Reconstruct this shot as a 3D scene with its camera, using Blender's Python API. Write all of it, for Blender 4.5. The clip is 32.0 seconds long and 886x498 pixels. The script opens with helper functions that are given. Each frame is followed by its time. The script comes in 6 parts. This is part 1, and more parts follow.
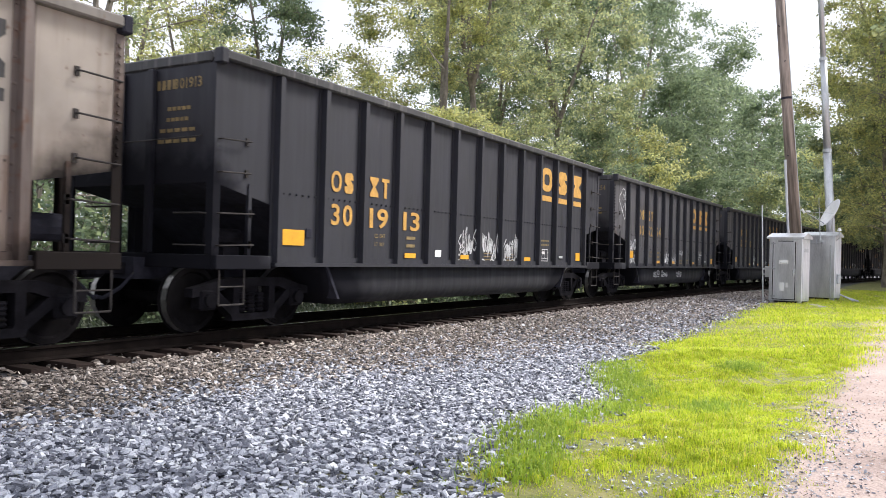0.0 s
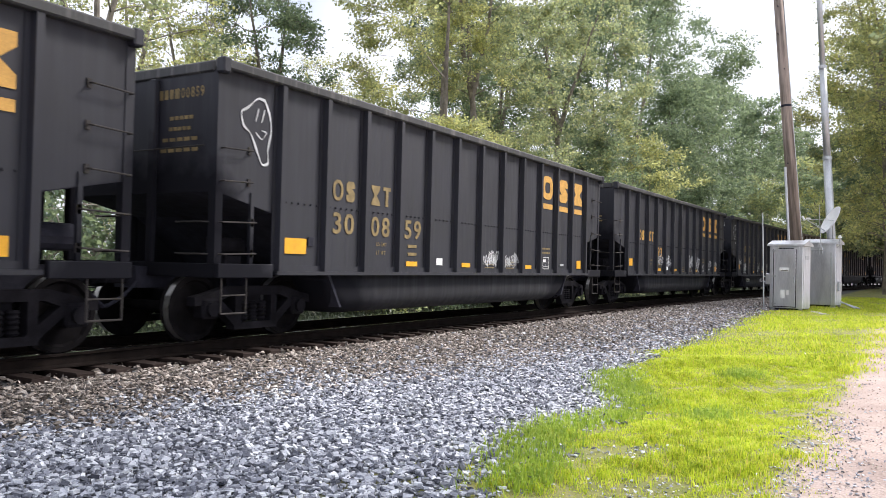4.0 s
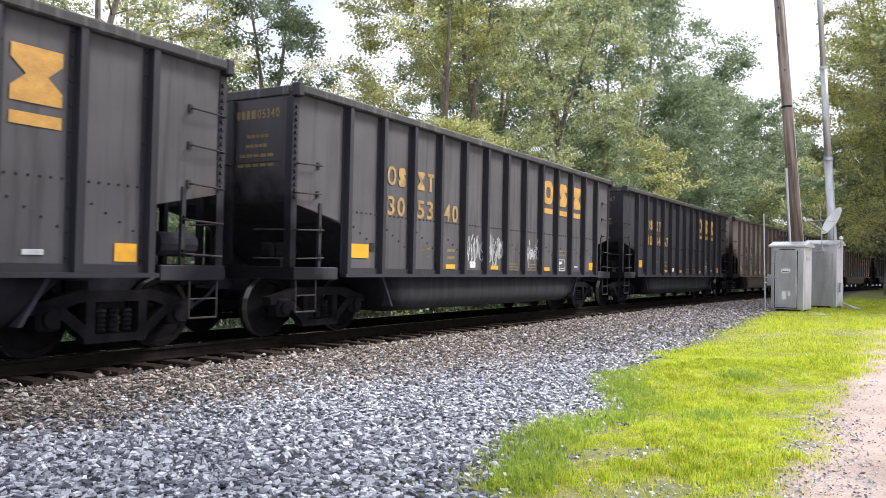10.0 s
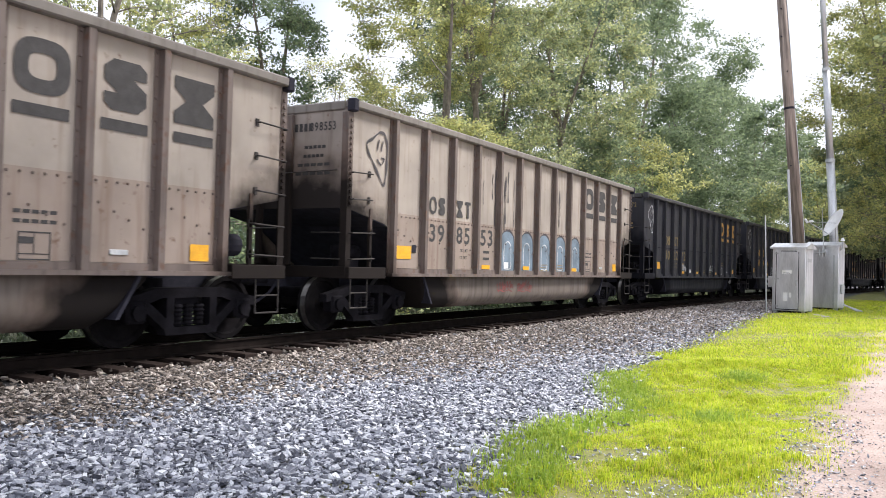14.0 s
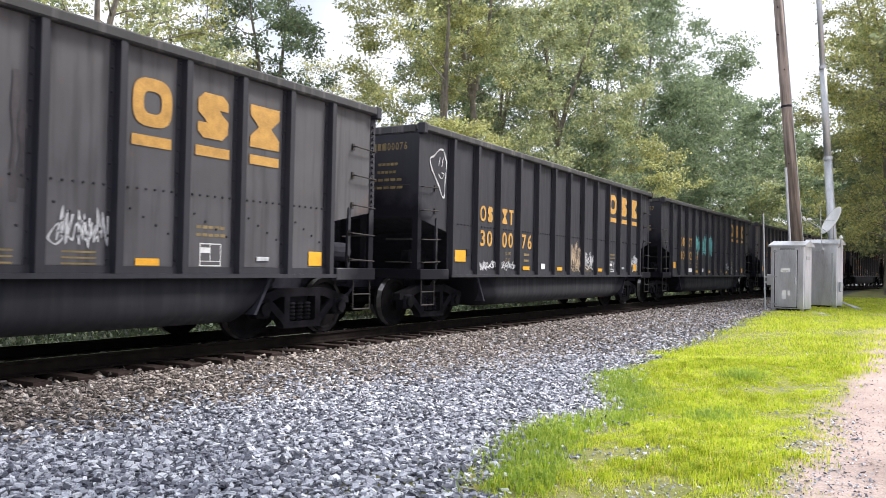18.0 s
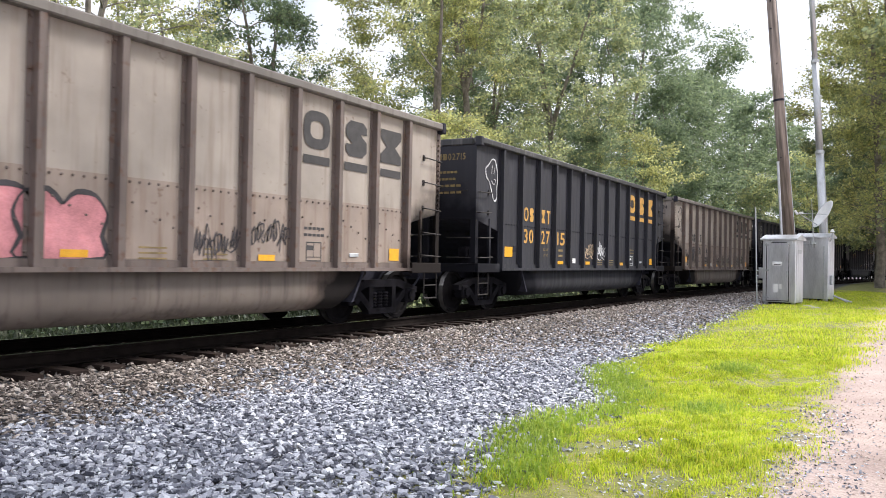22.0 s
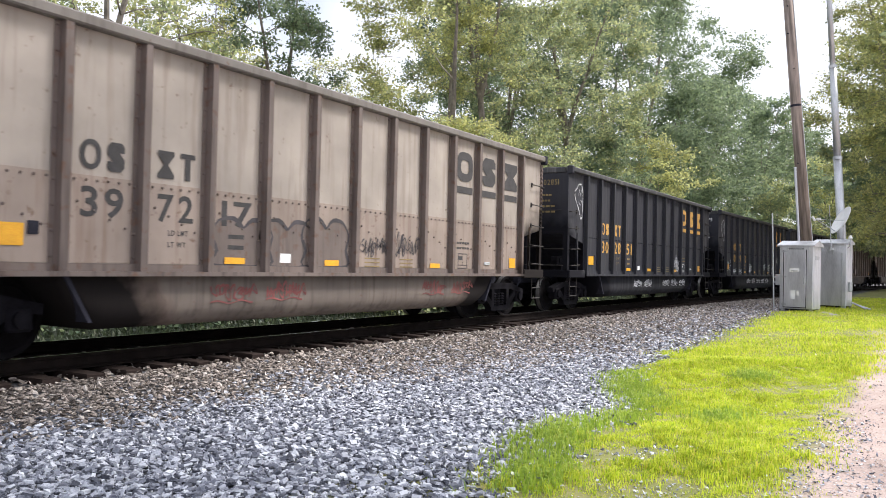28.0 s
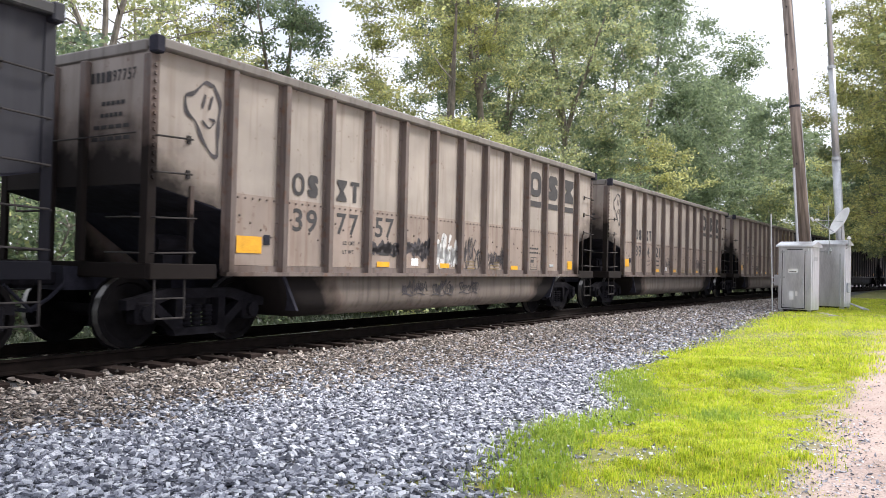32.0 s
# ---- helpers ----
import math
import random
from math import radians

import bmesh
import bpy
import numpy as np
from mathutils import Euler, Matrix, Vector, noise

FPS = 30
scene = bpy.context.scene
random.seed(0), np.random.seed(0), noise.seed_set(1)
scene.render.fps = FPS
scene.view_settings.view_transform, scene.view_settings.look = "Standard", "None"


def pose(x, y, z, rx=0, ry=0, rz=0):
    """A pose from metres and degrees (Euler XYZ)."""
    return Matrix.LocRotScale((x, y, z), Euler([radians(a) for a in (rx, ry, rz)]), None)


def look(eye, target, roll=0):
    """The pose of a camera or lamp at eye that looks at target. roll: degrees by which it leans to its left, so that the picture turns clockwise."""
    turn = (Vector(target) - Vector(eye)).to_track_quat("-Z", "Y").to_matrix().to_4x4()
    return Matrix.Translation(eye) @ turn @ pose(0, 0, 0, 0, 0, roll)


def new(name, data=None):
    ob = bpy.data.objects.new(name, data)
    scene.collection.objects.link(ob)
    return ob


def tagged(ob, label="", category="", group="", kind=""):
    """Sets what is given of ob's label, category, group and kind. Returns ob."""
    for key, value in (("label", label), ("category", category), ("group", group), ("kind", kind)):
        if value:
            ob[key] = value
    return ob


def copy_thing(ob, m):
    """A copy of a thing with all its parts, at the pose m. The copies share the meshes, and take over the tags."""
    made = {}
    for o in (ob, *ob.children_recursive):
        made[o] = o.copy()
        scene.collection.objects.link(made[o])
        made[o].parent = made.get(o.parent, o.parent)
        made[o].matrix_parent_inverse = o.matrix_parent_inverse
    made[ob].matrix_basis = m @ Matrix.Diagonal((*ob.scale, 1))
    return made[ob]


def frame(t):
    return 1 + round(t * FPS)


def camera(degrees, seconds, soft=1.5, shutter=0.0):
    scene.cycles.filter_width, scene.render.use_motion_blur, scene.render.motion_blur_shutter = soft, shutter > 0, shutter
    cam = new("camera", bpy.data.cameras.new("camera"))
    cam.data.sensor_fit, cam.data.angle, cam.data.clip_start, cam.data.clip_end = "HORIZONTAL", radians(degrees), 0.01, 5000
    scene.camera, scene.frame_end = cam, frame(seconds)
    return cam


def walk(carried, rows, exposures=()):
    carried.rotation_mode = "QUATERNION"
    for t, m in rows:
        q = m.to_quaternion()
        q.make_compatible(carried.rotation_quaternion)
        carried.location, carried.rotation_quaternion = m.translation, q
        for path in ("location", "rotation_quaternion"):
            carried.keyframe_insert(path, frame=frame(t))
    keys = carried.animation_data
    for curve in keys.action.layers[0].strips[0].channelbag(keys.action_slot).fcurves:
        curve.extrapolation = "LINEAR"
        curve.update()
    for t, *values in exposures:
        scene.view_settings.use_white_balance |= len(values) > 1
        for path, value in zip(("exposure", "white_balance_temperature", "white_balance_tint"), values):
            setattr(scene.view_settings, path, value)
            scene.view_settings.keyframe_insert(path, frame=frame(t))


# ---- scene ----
cam = camera(58.1, 32.0, soft=0.6, shutter=0.06)
EYE = (0.0, 0.0, 1.1335)
# seconds, heading from the track's square towards its far end, rise and lean in degrees
HELD = [
    (0, 59.456, 0.536, 1.473), (0.5, 59.426, 0.501, 1.523), (1, 59.420, 0.519, 1.516), (1.5, 59.419, 0.544, 1.529),
    (2, 59.431, 0.597, 1.552), (2.5, 59.424, 0.673, 1.549), (3, 59.401, 0.807, 1.475), (3.5, 59.396, 0.975, 1.398),
    (5.5, 59.484, 1.361, 1.297), (6, 59.501, 1.395, 1.338), (6.5, 59.500, 1.422, 1.349), (7, 59.480, 1.465, 1.371),
    (7.5, 59.431, 1.479, 1.319), (8, 59.409, 1.457, 1.254), (8.5, 59.402, 1.399, 1.205), (9, 59.399, 1.313, 1.210),
    (9.5, 59.364, 1.289, 1.177), (10, 59.329, 1.247, 1.222), (10.5, 59.269, 1.276, 1.221), (11, 59.227, 1.273, 1.309),
    (11.5, 59.200, 1.249, 1.360), (12, 59.228, 1.198, 1.443), (12.5, 59.272, 1.154, 1.522), (13, 59.287, 1.153, 1.564),
    (13.5, 59.282, 1.173, 1.618), (14, 59.240, 1.218, 1.537), (14.5, 59.185, 1.260, 1.423), (16.5, 59.206, 1.296, 0.992),
    (17, 59.267, 1.251, 1.035), (17.5, 59.312, 1.238, 1.110), (18, 59.338, 1.264, 1.093), (18.5, 59.360, 1.260, 1.145),
    (19, 59.400, 1.273, 1.125), (19.5, 59.482, 1.235, 1.094), (20, 59.587, 1.168, 1.073), (20.5, 59.685, 1.071, 1.053),
    (21, 59.782, 0.963, 1.075), (21.5, 59.838, 0.895, 1.041), (22, 59.846, 0.810, 1.093), (22.5, 59.839, 0.736, 1.131),
    (23, 59.812, 0.655, 1.160), (23.5, 59.736, 0.572, 1.220), (24, 59.674, 0.543, 1.283), (24.5, 59.580, 0.560, 1.345),
    (25, 59.484, 0.632, 1.435), (25.5, 59.341, 0.738, 1.440), (27.5, 58.797, 1.125, 1.249), (28, 58.796, 1.173, 1.269),
    (28.5, 58.795, 1.180, 1.264), (29, 58.795, 1.180, 1.264), (29.5, 58.794, 1.231, 1.287), (30, 58.787, 1.280, 1.304),
    (30.5, 58.792, 1.316, 1.355), (31, 58.798, 1.276, 1.355), (31.5, 58.847, 1.245, 1.330), (32, 58.880, 1.189, 1.344),
]


def held(turn, rise, lean):
    a, b = radians(turn), radians(rise)
    way = Vector((math.sin(a) * math.cos(b), math.cos(a) * math.cos(b), math.sin(b)))
    return look(EYE, Vector(EYE) + way * 10, lean)


walk(cam, [(t, held(a, b, c)) for t, a, b, c in HELD])

# ---- light ----
SUN_HIGH, SUN_ROUND = radians(45), radians(128)   # height; turn from +y towards +x
scene.view_settings.exposure = 0.43
scene.view_settings.use_white_balance = True
scene.view_settings.white_balance_temperature, scene.view_settings.white_balance_tint = 6350, 13
world = bpy.data.worlds.new("sky")
scene.world = world
world.use_nodes = True
wn = world.node_tree.nodes
wn.clear()
sky = wn.new("ShaderNodeTexSky")
sky.sky_type, sky.sun_disc = "NISHITA", False
sky.sun_elevation, sky.sun_rotation = SUN_HIGH, SUN_ROUND
sky.dust_density, sky.air_density, sky.ozone_density = 3.0, 1.0, 1.0
# thin bright cloud over most of the sky, with blue showing between
sky_at = wn.new("ShaderNodeTexCoord")
cloud = wn.new("ShaderNodeTexNoise")
cloud.inputs["Scale"].default_value, cloud.inputs["Detail"].default_value = 2.2, 6
cloud_ramp = wn.new("ShaderNodeValToRGB")
cloud_ramp.color_ramp.elements[0].position, cloud_ramp.color_ramp.elements[1].position = 0.22, 0.46
cloud_mix = wn.new("ShaderNodeMix")
cloud_mix.data_type = "RGBA"
cloud_mix.inputs["B"].default_value = (6.3, 6.55, 7.15, 1)
sky_out, sky_bg = wn.new("ShaderNodeOutputWorld"), wn.new("ShaderNodeBackground")
sky_bg.inputs["Strength"].default_value = 0.14
wl = world.node_tree.links
wl.new(sky_at.outputs["Generated"], cloud.inputs["Vector"])
wl.new(cloud.outputs["Fac"], cloud_ramp.inputs["Fac"])
wl.new(cloud_ramp.outputs["Color"], cloud_mix.inputs["Factor"])
wl.new(sky.outputs["Color"], cloud_mix.inputs["A"])
wl.new(cloud_mix.outputs["Result"], sky_bg.inputs["Color"])
wl.new(sky_bg.outputs["Background"], sky_out.inputs["Surface"])
sun = new("sun", bpy.data.lights.new("sun", "SUN"))
sun.data.energy, sun.data.angle, sun.data.color = 4.4, radians(16), (1.0, 0.955, 0.89)
sun.matrix_world = look((math.sin(SUN_ROUND) * 60, math.cos(SUN_ROUND) * 60, math.tan(SUN_HIGH) * 60), (0, 0, 0))

# ---- materials ----
def material(name, rough=0.7, metal=0.0):
    m = bpy.data.materials.new(name)
    m.use_nodes = True
    b = m.node_tree.nodes["Principled BSDF"]
    b.inputs["Roughness"].default_value, b.inputs["Metallic"].default_value = rough, metal
    return m, m.node_tree.nodes, m.node_tree.links, b


def noise_node(n, l, scale, detail=4, where="Object", stretch=None):
    at, tex = n.new("ShaderNodeTexCoord"), n.new("ShaderNodeTexNoise")
    tex.inputs["Scale"].default_value, tex.inputs["Detail"].default_value = scale, detail
    if stretch:
        mp = n.new("ShaderNodeMapping")
        mp.inputs["Scale"].default_value = stretch
        l.new(at.outputs[where], mp.inputs["Vector"])
        l.new(mp.outputs["Vector"], tex.inputs["Vector"])
    else:
        l.new(at.outputs[where], tex.inputs["Vector"])
    return tex.outputs["Fac"]


def ramp(n, l, fac, stops):
    r = n.new("ShaderNodeValToRGB")
    e = r.color_ramp.elements
    while len(e) < len(stops):
        e.new(0.5)
    for k, (p, c) in zip(e, stops):
        k.position, k.color = p, (*c, 1) if len(c) == 3 else (c[0], c[0], c[0], 1)
    l.new(fac, r.inputs["Fac"])
    return r.outputs["Color"]


def blend(n, l, fac, a, b, kind="MIX"):
    m = n.new("ShaderNodeMix")
    m.data_type, m.blend_type = "RGBA", kind
    for key, v in (("Factor", fac), ("A", a), ("B", b)):
        if isinstance(v, (int, float)):
            m.inputs[key].default_value = v
        elif isinstance(v, tuple):
            m.inputs[key].default_value = (*v, 1)
        else:
            l.new(v, m.inputs[key])
    return m.outputs["Result"]


def bump(n, l, b, height, strength=0.3, distance=0.01):
    k = n.new("ShaderNodeBump")
    k.inputs["Strength"].default_value, k.inputs["Distance"].default_value = strength, distance
    l.new(height, k.inputs["Height"])
    l.new(k.outputs["Normal"], b.inputs["Normal"])


def plain(name, c, rough=0.7, metal=0.0, vary=0.25, scale=6.0, grain=60.0, relief=0.15, sheen=0.5, stretch=None):
    """A surface of one colour with blotches and fine grain."""
    m, n, l, b = material(name, rough, metal)
    b.inputs["Specular IOR Level"].default_value = sheen
    big = noise_node(n, l, scale, stretch=stretch)
    fine = noise_node(n, l, grain, 3, stretch=stretch)
    col = ramp(n, l, big, [(0.3, tuple(x * (1 - vary) for x in c)), (0.7, tuple(min(1, x * (1 + vary)) for x in c))])
    col = blend(n, l, 0.25, col, ramp(n, l, fine, [(0.35, (0.35,)), (0.65, (0.8,))]), "OVERLAY")
    l.new(col, b.inputs["Base Color"])
    bump(n, l, b, fine, relief, 0.004)
    return m


def paint(name, base, streak, soot, soot_from, rust=(0.12, 0.06, 0.035), rusty=0.0, rough=0.55, cap=None):
    """Weathered freight paint: blotches, run-down streaks, rust, and coal soot thrown up round the bogies."""
    m, n, l, b = material(name, rough)
    col = ramp(n, l, noise_node(n, l, 1.3, 5), [(0.3, tuple(x * 0.78 for x in base)), (0.7, tuple(x * 1.15 for x in base))])
    runs = noise_node(n, l, 3.0, 5, stretch=(3.0, 3.0, 0.22))
    col = blend(n, l, ramp(n, l, runs, [(0.52, (0.0,)), (0.75, (0.75,))]), col, streak)
    if rusty:
        spots = noise_node(n, l, 9.0, 6)
        col = blend(n, l, ramp(n, l, spots, [(0.68 - 0.12 * rusty, (0.0,)), (0.78 - 0.06 * rusty, (0.8,))]), col, rust)
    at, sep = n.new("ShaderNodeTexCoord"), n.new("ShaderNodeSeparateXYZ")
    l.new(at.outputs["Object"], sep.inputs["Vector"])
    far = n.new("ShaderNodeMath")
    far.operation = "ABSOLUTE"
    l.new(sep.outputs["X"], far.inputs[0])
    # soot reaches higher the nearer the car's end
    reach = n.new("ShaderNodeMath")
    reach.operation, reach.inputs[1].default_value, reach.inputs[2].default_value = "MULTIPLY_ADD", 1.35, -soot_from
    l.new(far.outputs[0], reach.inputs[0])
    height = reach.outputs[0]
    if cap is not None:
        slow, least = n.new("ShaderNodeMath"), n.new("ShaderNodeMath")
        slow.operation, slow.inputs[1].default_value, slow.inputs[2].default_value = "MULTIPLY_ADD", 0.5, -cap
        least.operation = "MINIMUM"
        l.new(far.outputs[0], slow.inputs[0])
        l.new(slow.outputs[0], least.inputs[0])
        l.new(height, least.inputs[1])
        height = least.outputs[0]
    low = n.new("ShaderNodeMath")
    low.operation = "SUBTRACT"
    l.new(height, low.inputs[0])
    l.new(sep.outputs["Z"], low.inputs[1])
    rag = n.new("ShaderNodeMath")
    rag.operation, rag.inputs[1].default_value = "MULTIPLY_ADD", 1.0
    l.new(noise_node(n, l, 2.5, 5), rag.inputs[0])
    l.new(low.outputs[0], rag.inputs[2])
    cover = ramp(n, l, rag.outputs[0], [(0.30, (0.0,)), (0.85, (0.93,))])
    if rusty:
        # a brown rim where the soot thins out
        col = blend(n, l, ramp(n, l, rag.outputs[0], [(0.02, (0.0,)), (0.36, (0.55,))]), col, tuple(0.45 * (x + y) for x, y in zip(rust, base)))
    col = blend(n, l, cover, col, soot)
    l.new(col, b.inputs["Base Color"])
    fine = noise_node(n, l, 45, 3)
    bump(n, l, b, fine, 0.12, 0.004)
    rr = ramp(n, l, runs, [(0.3, (rough - 0.08,)), (0.7, (rough + 0.2,))])
    l.new(blend(n, l, cover, rr, (0.95, 0.95, 0.95)), b.inputs["Roughness"])
    l.new(ramp(n, l, cover, [(0.0, (0.5,)), (1.0, (0.12,))]), b.inputs["Specular IOR Level"])
    return m


def by_piece(name, stops, rough=0.8, grain=40.0, relief=0.3, sheen=0.5):
    """Loose pieces, each with a tone of its own."""
    m, n, l, b = material(name, rough)
    geo = n.new("ShaderNodeNewGeometry")
    col = ramp(n, l, geo.outputs["Random Per Island"], stops)
    fine = noise_node(n, l, grain, 4)
    col = blend(n, l, 0.5, col, ramp(n, l, fine, [(0.3, (0.3,)), (0.7, (0.75,))]), "OVERLAY")
    l.new(col, b.inputs["Base Color"])
    b.inputs["Specular IOR Level"].default_value = sheen
    bump(n, l, b, fine, relief, 0.005)
    return m


def leafy(name, stops, through_light=0.55, rough=0.40, patch=0.35, sheen=0.45, low=0.40, high=0.68, glow=(0.60, 0.66, 0.31)):
    """Leaves and blades: a tone for each, larger patches over them, and light shining through."""
    m, n, l, b = material(name, rough)
    b.inputs["Specular IOR Level"].default_value = sheen
    geo = n.new("ShaderNodeNewGeometry")
    col = ramp(n, l, geo.outputs["Random Per Island"], stops)
    big = noise_node(n, l, patch, 3)
    col = blend(n, l, 0.6, col, ramp(n, l, big, [(0.35, (low,)), (0.65, (high,))]), "OVERLAY")
    l.new(col, b.inputs["Base Color"])
    tr, mix = n.new("ShaderNodeBsdfTranslucent"), n.new("ShaderNodeMixShader")
    warm = blend(n, l, 0.43, col, glow)
    l.new(warm, tr.inputs["Color"])
    mix.inputs["Fac"].default_value = through_light
    l.new(b.outputs["BSDF"], mix.inputs[1])
    l.new(tr.outputs["BSDF"], mix.inputs[2])
    l.new(mix.outputs["Shader"], n["Material Output"].inputs["Surface"])
    return m


# soot tone of black and grey cars is lifted and blued to imitate lens haze
BLACK = paint("black_paint", (0.0130, 0.0136, 0.0218), (0.021, 0.0218, 0.030), (0.0085, 0.0085, 0.0122), 7.3)
# darker, rougher copy of the black paint, with soot towards the trough's ends
BLACK_TUB = paint("darker_black_trough", (0.0095, 0.0098, 0.0150), (0.013, 0.0134, 0.019), (0.0085, 0.0085, 0.0122), 4.6, rough=0.75)
BLACK_TOP = paint("dusty_black_top", (0.030, 0.030, 0.033), (0.16, 0.155, 0.15), (0.004, 0.004, 0.005), 9.0)
GREY_BLACK = paint("greyed_black_paint", (0.074, 0.072, 0.080), (0.032, 0.030, 0.034), (0.0085, 0.0085, 0.0122), 7.15, rusty=0.12)
# end base lifted to offset facing away from the sun; soot lies over it
GREY_END = paint("sooty_shade_lifted_grey_end", (0.054, 0.051, 0.058), (0.034, 0.032, 0.037), (0.0085, 0.0085, 0.0122), 6.95)
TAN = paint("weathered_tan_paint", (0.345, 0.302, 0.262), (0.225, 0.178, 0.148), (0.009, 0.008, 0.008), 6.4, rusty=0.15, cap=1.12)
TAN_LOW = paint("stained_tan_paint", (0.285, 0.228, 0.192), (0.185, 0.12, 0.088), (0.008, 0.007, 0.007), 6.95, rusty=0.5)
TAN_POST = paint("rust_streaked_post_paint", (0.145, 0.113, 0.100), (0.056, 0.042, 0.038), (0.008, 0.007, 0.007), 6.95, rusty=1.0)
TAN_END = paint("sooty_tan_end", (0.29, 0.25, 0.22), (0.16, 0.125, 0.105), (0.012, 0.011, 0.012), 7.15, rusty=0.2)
# trough tan carries the shade under the car in its base, with sooty ends
TAN_TUB = paint("shade_darkened_sooty_tan_trough", (0.165, 0.135, 0.115), (0.07, 0.055, 0.048), (0.004, 0.004, 0.005), 4.45, rusty=0.3, rough=0.7)
TAN_TOP = paint("dusty_tan_top", (0.175, 0.158, 0.142), (0.10, 0.085, 0.075), (0.02, 0.02, 0.02), 9.0, rusty=0.2)
# sooty steel, its base raised towards blue to imitate lens haze in dark recesses
SOOT = plain("haze_lifted_sooty_steel", (0.028, 0.028, 0.039), 0.9, sheen=0.15)
# bogie and wheel base colours are set near black
BOGIE = plain("near_black_cast_steel", (0.0105, 0.0098, 0.0125), 0.95, vary=0.4, sheen=0.08)
TREAD = plain("polished_wheel_tread", (0.30, 0.29, 0.28), 0.4, 0.9)
WHEEL = plain("near_black_wheel_steel", (0.0078, 0.0070, 0.0078), 0.95, vary=0.4, sheen=0.06)
ROD = plain("worn_grab_iron_steel", (0.032, 0.028, 0.027), 0.7, vary=0.4, sheen=0.3)
GOLD = plain("yellow_lettering_paint", (0.50, 0.275, 0.06), 0.6, vary=0.2)
PALE = plain("pale_yellow_paint", (0.60, 0.46, 0.14), 0.6, vary=0.25)
FADED = plain("faded_yellow_paint", (0.20, 0.145, 0.06), 0.7, vary=0.35)
WORN = plain("worn_yellow_paint", (0.34, 0.215, 0.07), 0.7, vary=0.35)
INK = plain("faded_black_lettering", (0.035, 0.033, 0.034), 0.7, vary=0.3)
SIGNAL = plain("yellow_reflective_sheet", (0.74, 0.36, 0.015), 0.4, vary=0.12)
CHALK = plain("white_stencil_paint", (0.62, 0.62, 0.62), 0.7, vary=0.15)
SPRAY = plain("white_spray_paint", (0.50, 0.51, 0.53), 0.7, vary=0.4, scale=3)
TEAL = plain("teal_spray_paint", (0.11, 0.36, 0.37), 0.7, vary=0.4, scale=3)
DARK_SPRAY = plain("dark_spray_paint", (0.045, 0.04, 0.045), 0.7, vary=0.4, scale=3)
BLUE_SPRAY = plain("blue_grey_spray_paint", (0.13, 0.18, 0.23), 0.7, vary=0.35, scale=3)
BEIGE_SPRAY = plain("beige_spray_paint", (0.42, 0.32, 0.22), 0.7, vary=0.3, scale=3)
RED_SPRAY = plain("dull_red_spray_paint", (0.20, 0.06, 0.055), 0.7, vary=0.4, scale=3)
PINK = plain("pink_spray_paint", (0.55, 0.22, 0.24), 0.7, vary=0.35, scale=3)
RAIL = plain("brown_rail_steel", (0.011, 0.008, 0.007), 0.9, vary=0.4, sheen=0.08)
RAIL_TOP = plain("polished_rail_head", (0.75, 0.75, 0.74), 0.18, 1.0)
TIE = plain("creosoted_tie_wood", (0.030, 0.021, 0.018), 0.9, sheen=0.15, vary=0.4, scale=4, relief=0.4)
STONE = by_piece("crushed_grey_stone", [(0.0, (0.055, 0.059, 0.076)), (0.3, (0.20, 0.21, 0.25)), (0.75, (0.50, 0.515, 0.575)), (1.0, (0.74, 0.76, 0.80))], 0.7, 90.0, 0.7, 0.4)
GRIT = by_piece("pinkish_lane_grit", [(0.0, (0.20, 0.15, 0.13)), (0.6, (0.42, 0.33, 0.28)), (1.0, (0.62, 0.54, 0.48))])
BALLAST = by_piece("brown_dusted_ballast", [(0.0, (0.06, 0.05, 0.044)), (0.4, (0.19, 0.16, 0.138)), (0.8, (0.38, 0.33, 0.292)), (1.0, (0.60, 0.545, 0.50))], 0.75, 90.0, 0.7, 0.35)
GRASS = leafy("sunlit_grass", [(0.0, (0.17, 0.26, 0.03)), (0.3, (0.42, 0.53, 0.04)), (0.65, (0.70, 0.74, 0.06)), (0.88, (0.82, 0.80, 0.11)), (1.0, (0.80, 0.62, 0.28))], 0.5, 0.55, 1.6, 0.35, 0.22, 0.76, (0.55, 0.72, 0.05))
TUFT = leafy("dark_grass_tufts", [(0.0, (0.16, 0.26, 0.04)), (0.6, (0.32, 0.43, 0.06)), (1.0, (0.52, 0.58, 0.12))], 0.5, 0.55, 0.9, glow=(0.45, 0.62, 0.06))
# weed tones and transmitted colour darkened to imitate shade behind the train
WEED = leafy("shade_darkened_bank_weeds", [(0.0, (0.025, 0.036, 0.022)), (0.6, (0.05, 0.068, 0.042)), (1.0, (0.115, 0.13, 0.085))], 0.4, 0.5, 0.8, glow=(0.12, 0.16, 0.08))
# the three leaf tones are raised and blued to imitate haze over the trees
LEAF_A = leafy("sycamore_leaves", [(0.0, (0.14, 0.195, 0.135)), (0.6, (0.30, 0.345, 0.20)), (1.0, (0.60, 0.58, 0.26))], sheen=0.3, low=0.33, high=0.72)
LEAF_B = leafy("dark_broad_leaves", [(0.0, (0.074, 0.120, 0.095)), (0.6, (0.137, 0.192, 0.135)), (1.0, (0.27, 0.325, 0.185))], 0.5, sheen=0.3, glow=(0.46, 0.56, 0.27))
LEAF_C = leafy("yellow_green_leaves", [(0.0, (0.20, 0.235, 0.12)), (0.55, (0.42, 0.43, 0.18)), (1.0, (0.74, 0.66, 0.26))], 0.6, sheen=0.3, low=0.34, high=0.74)
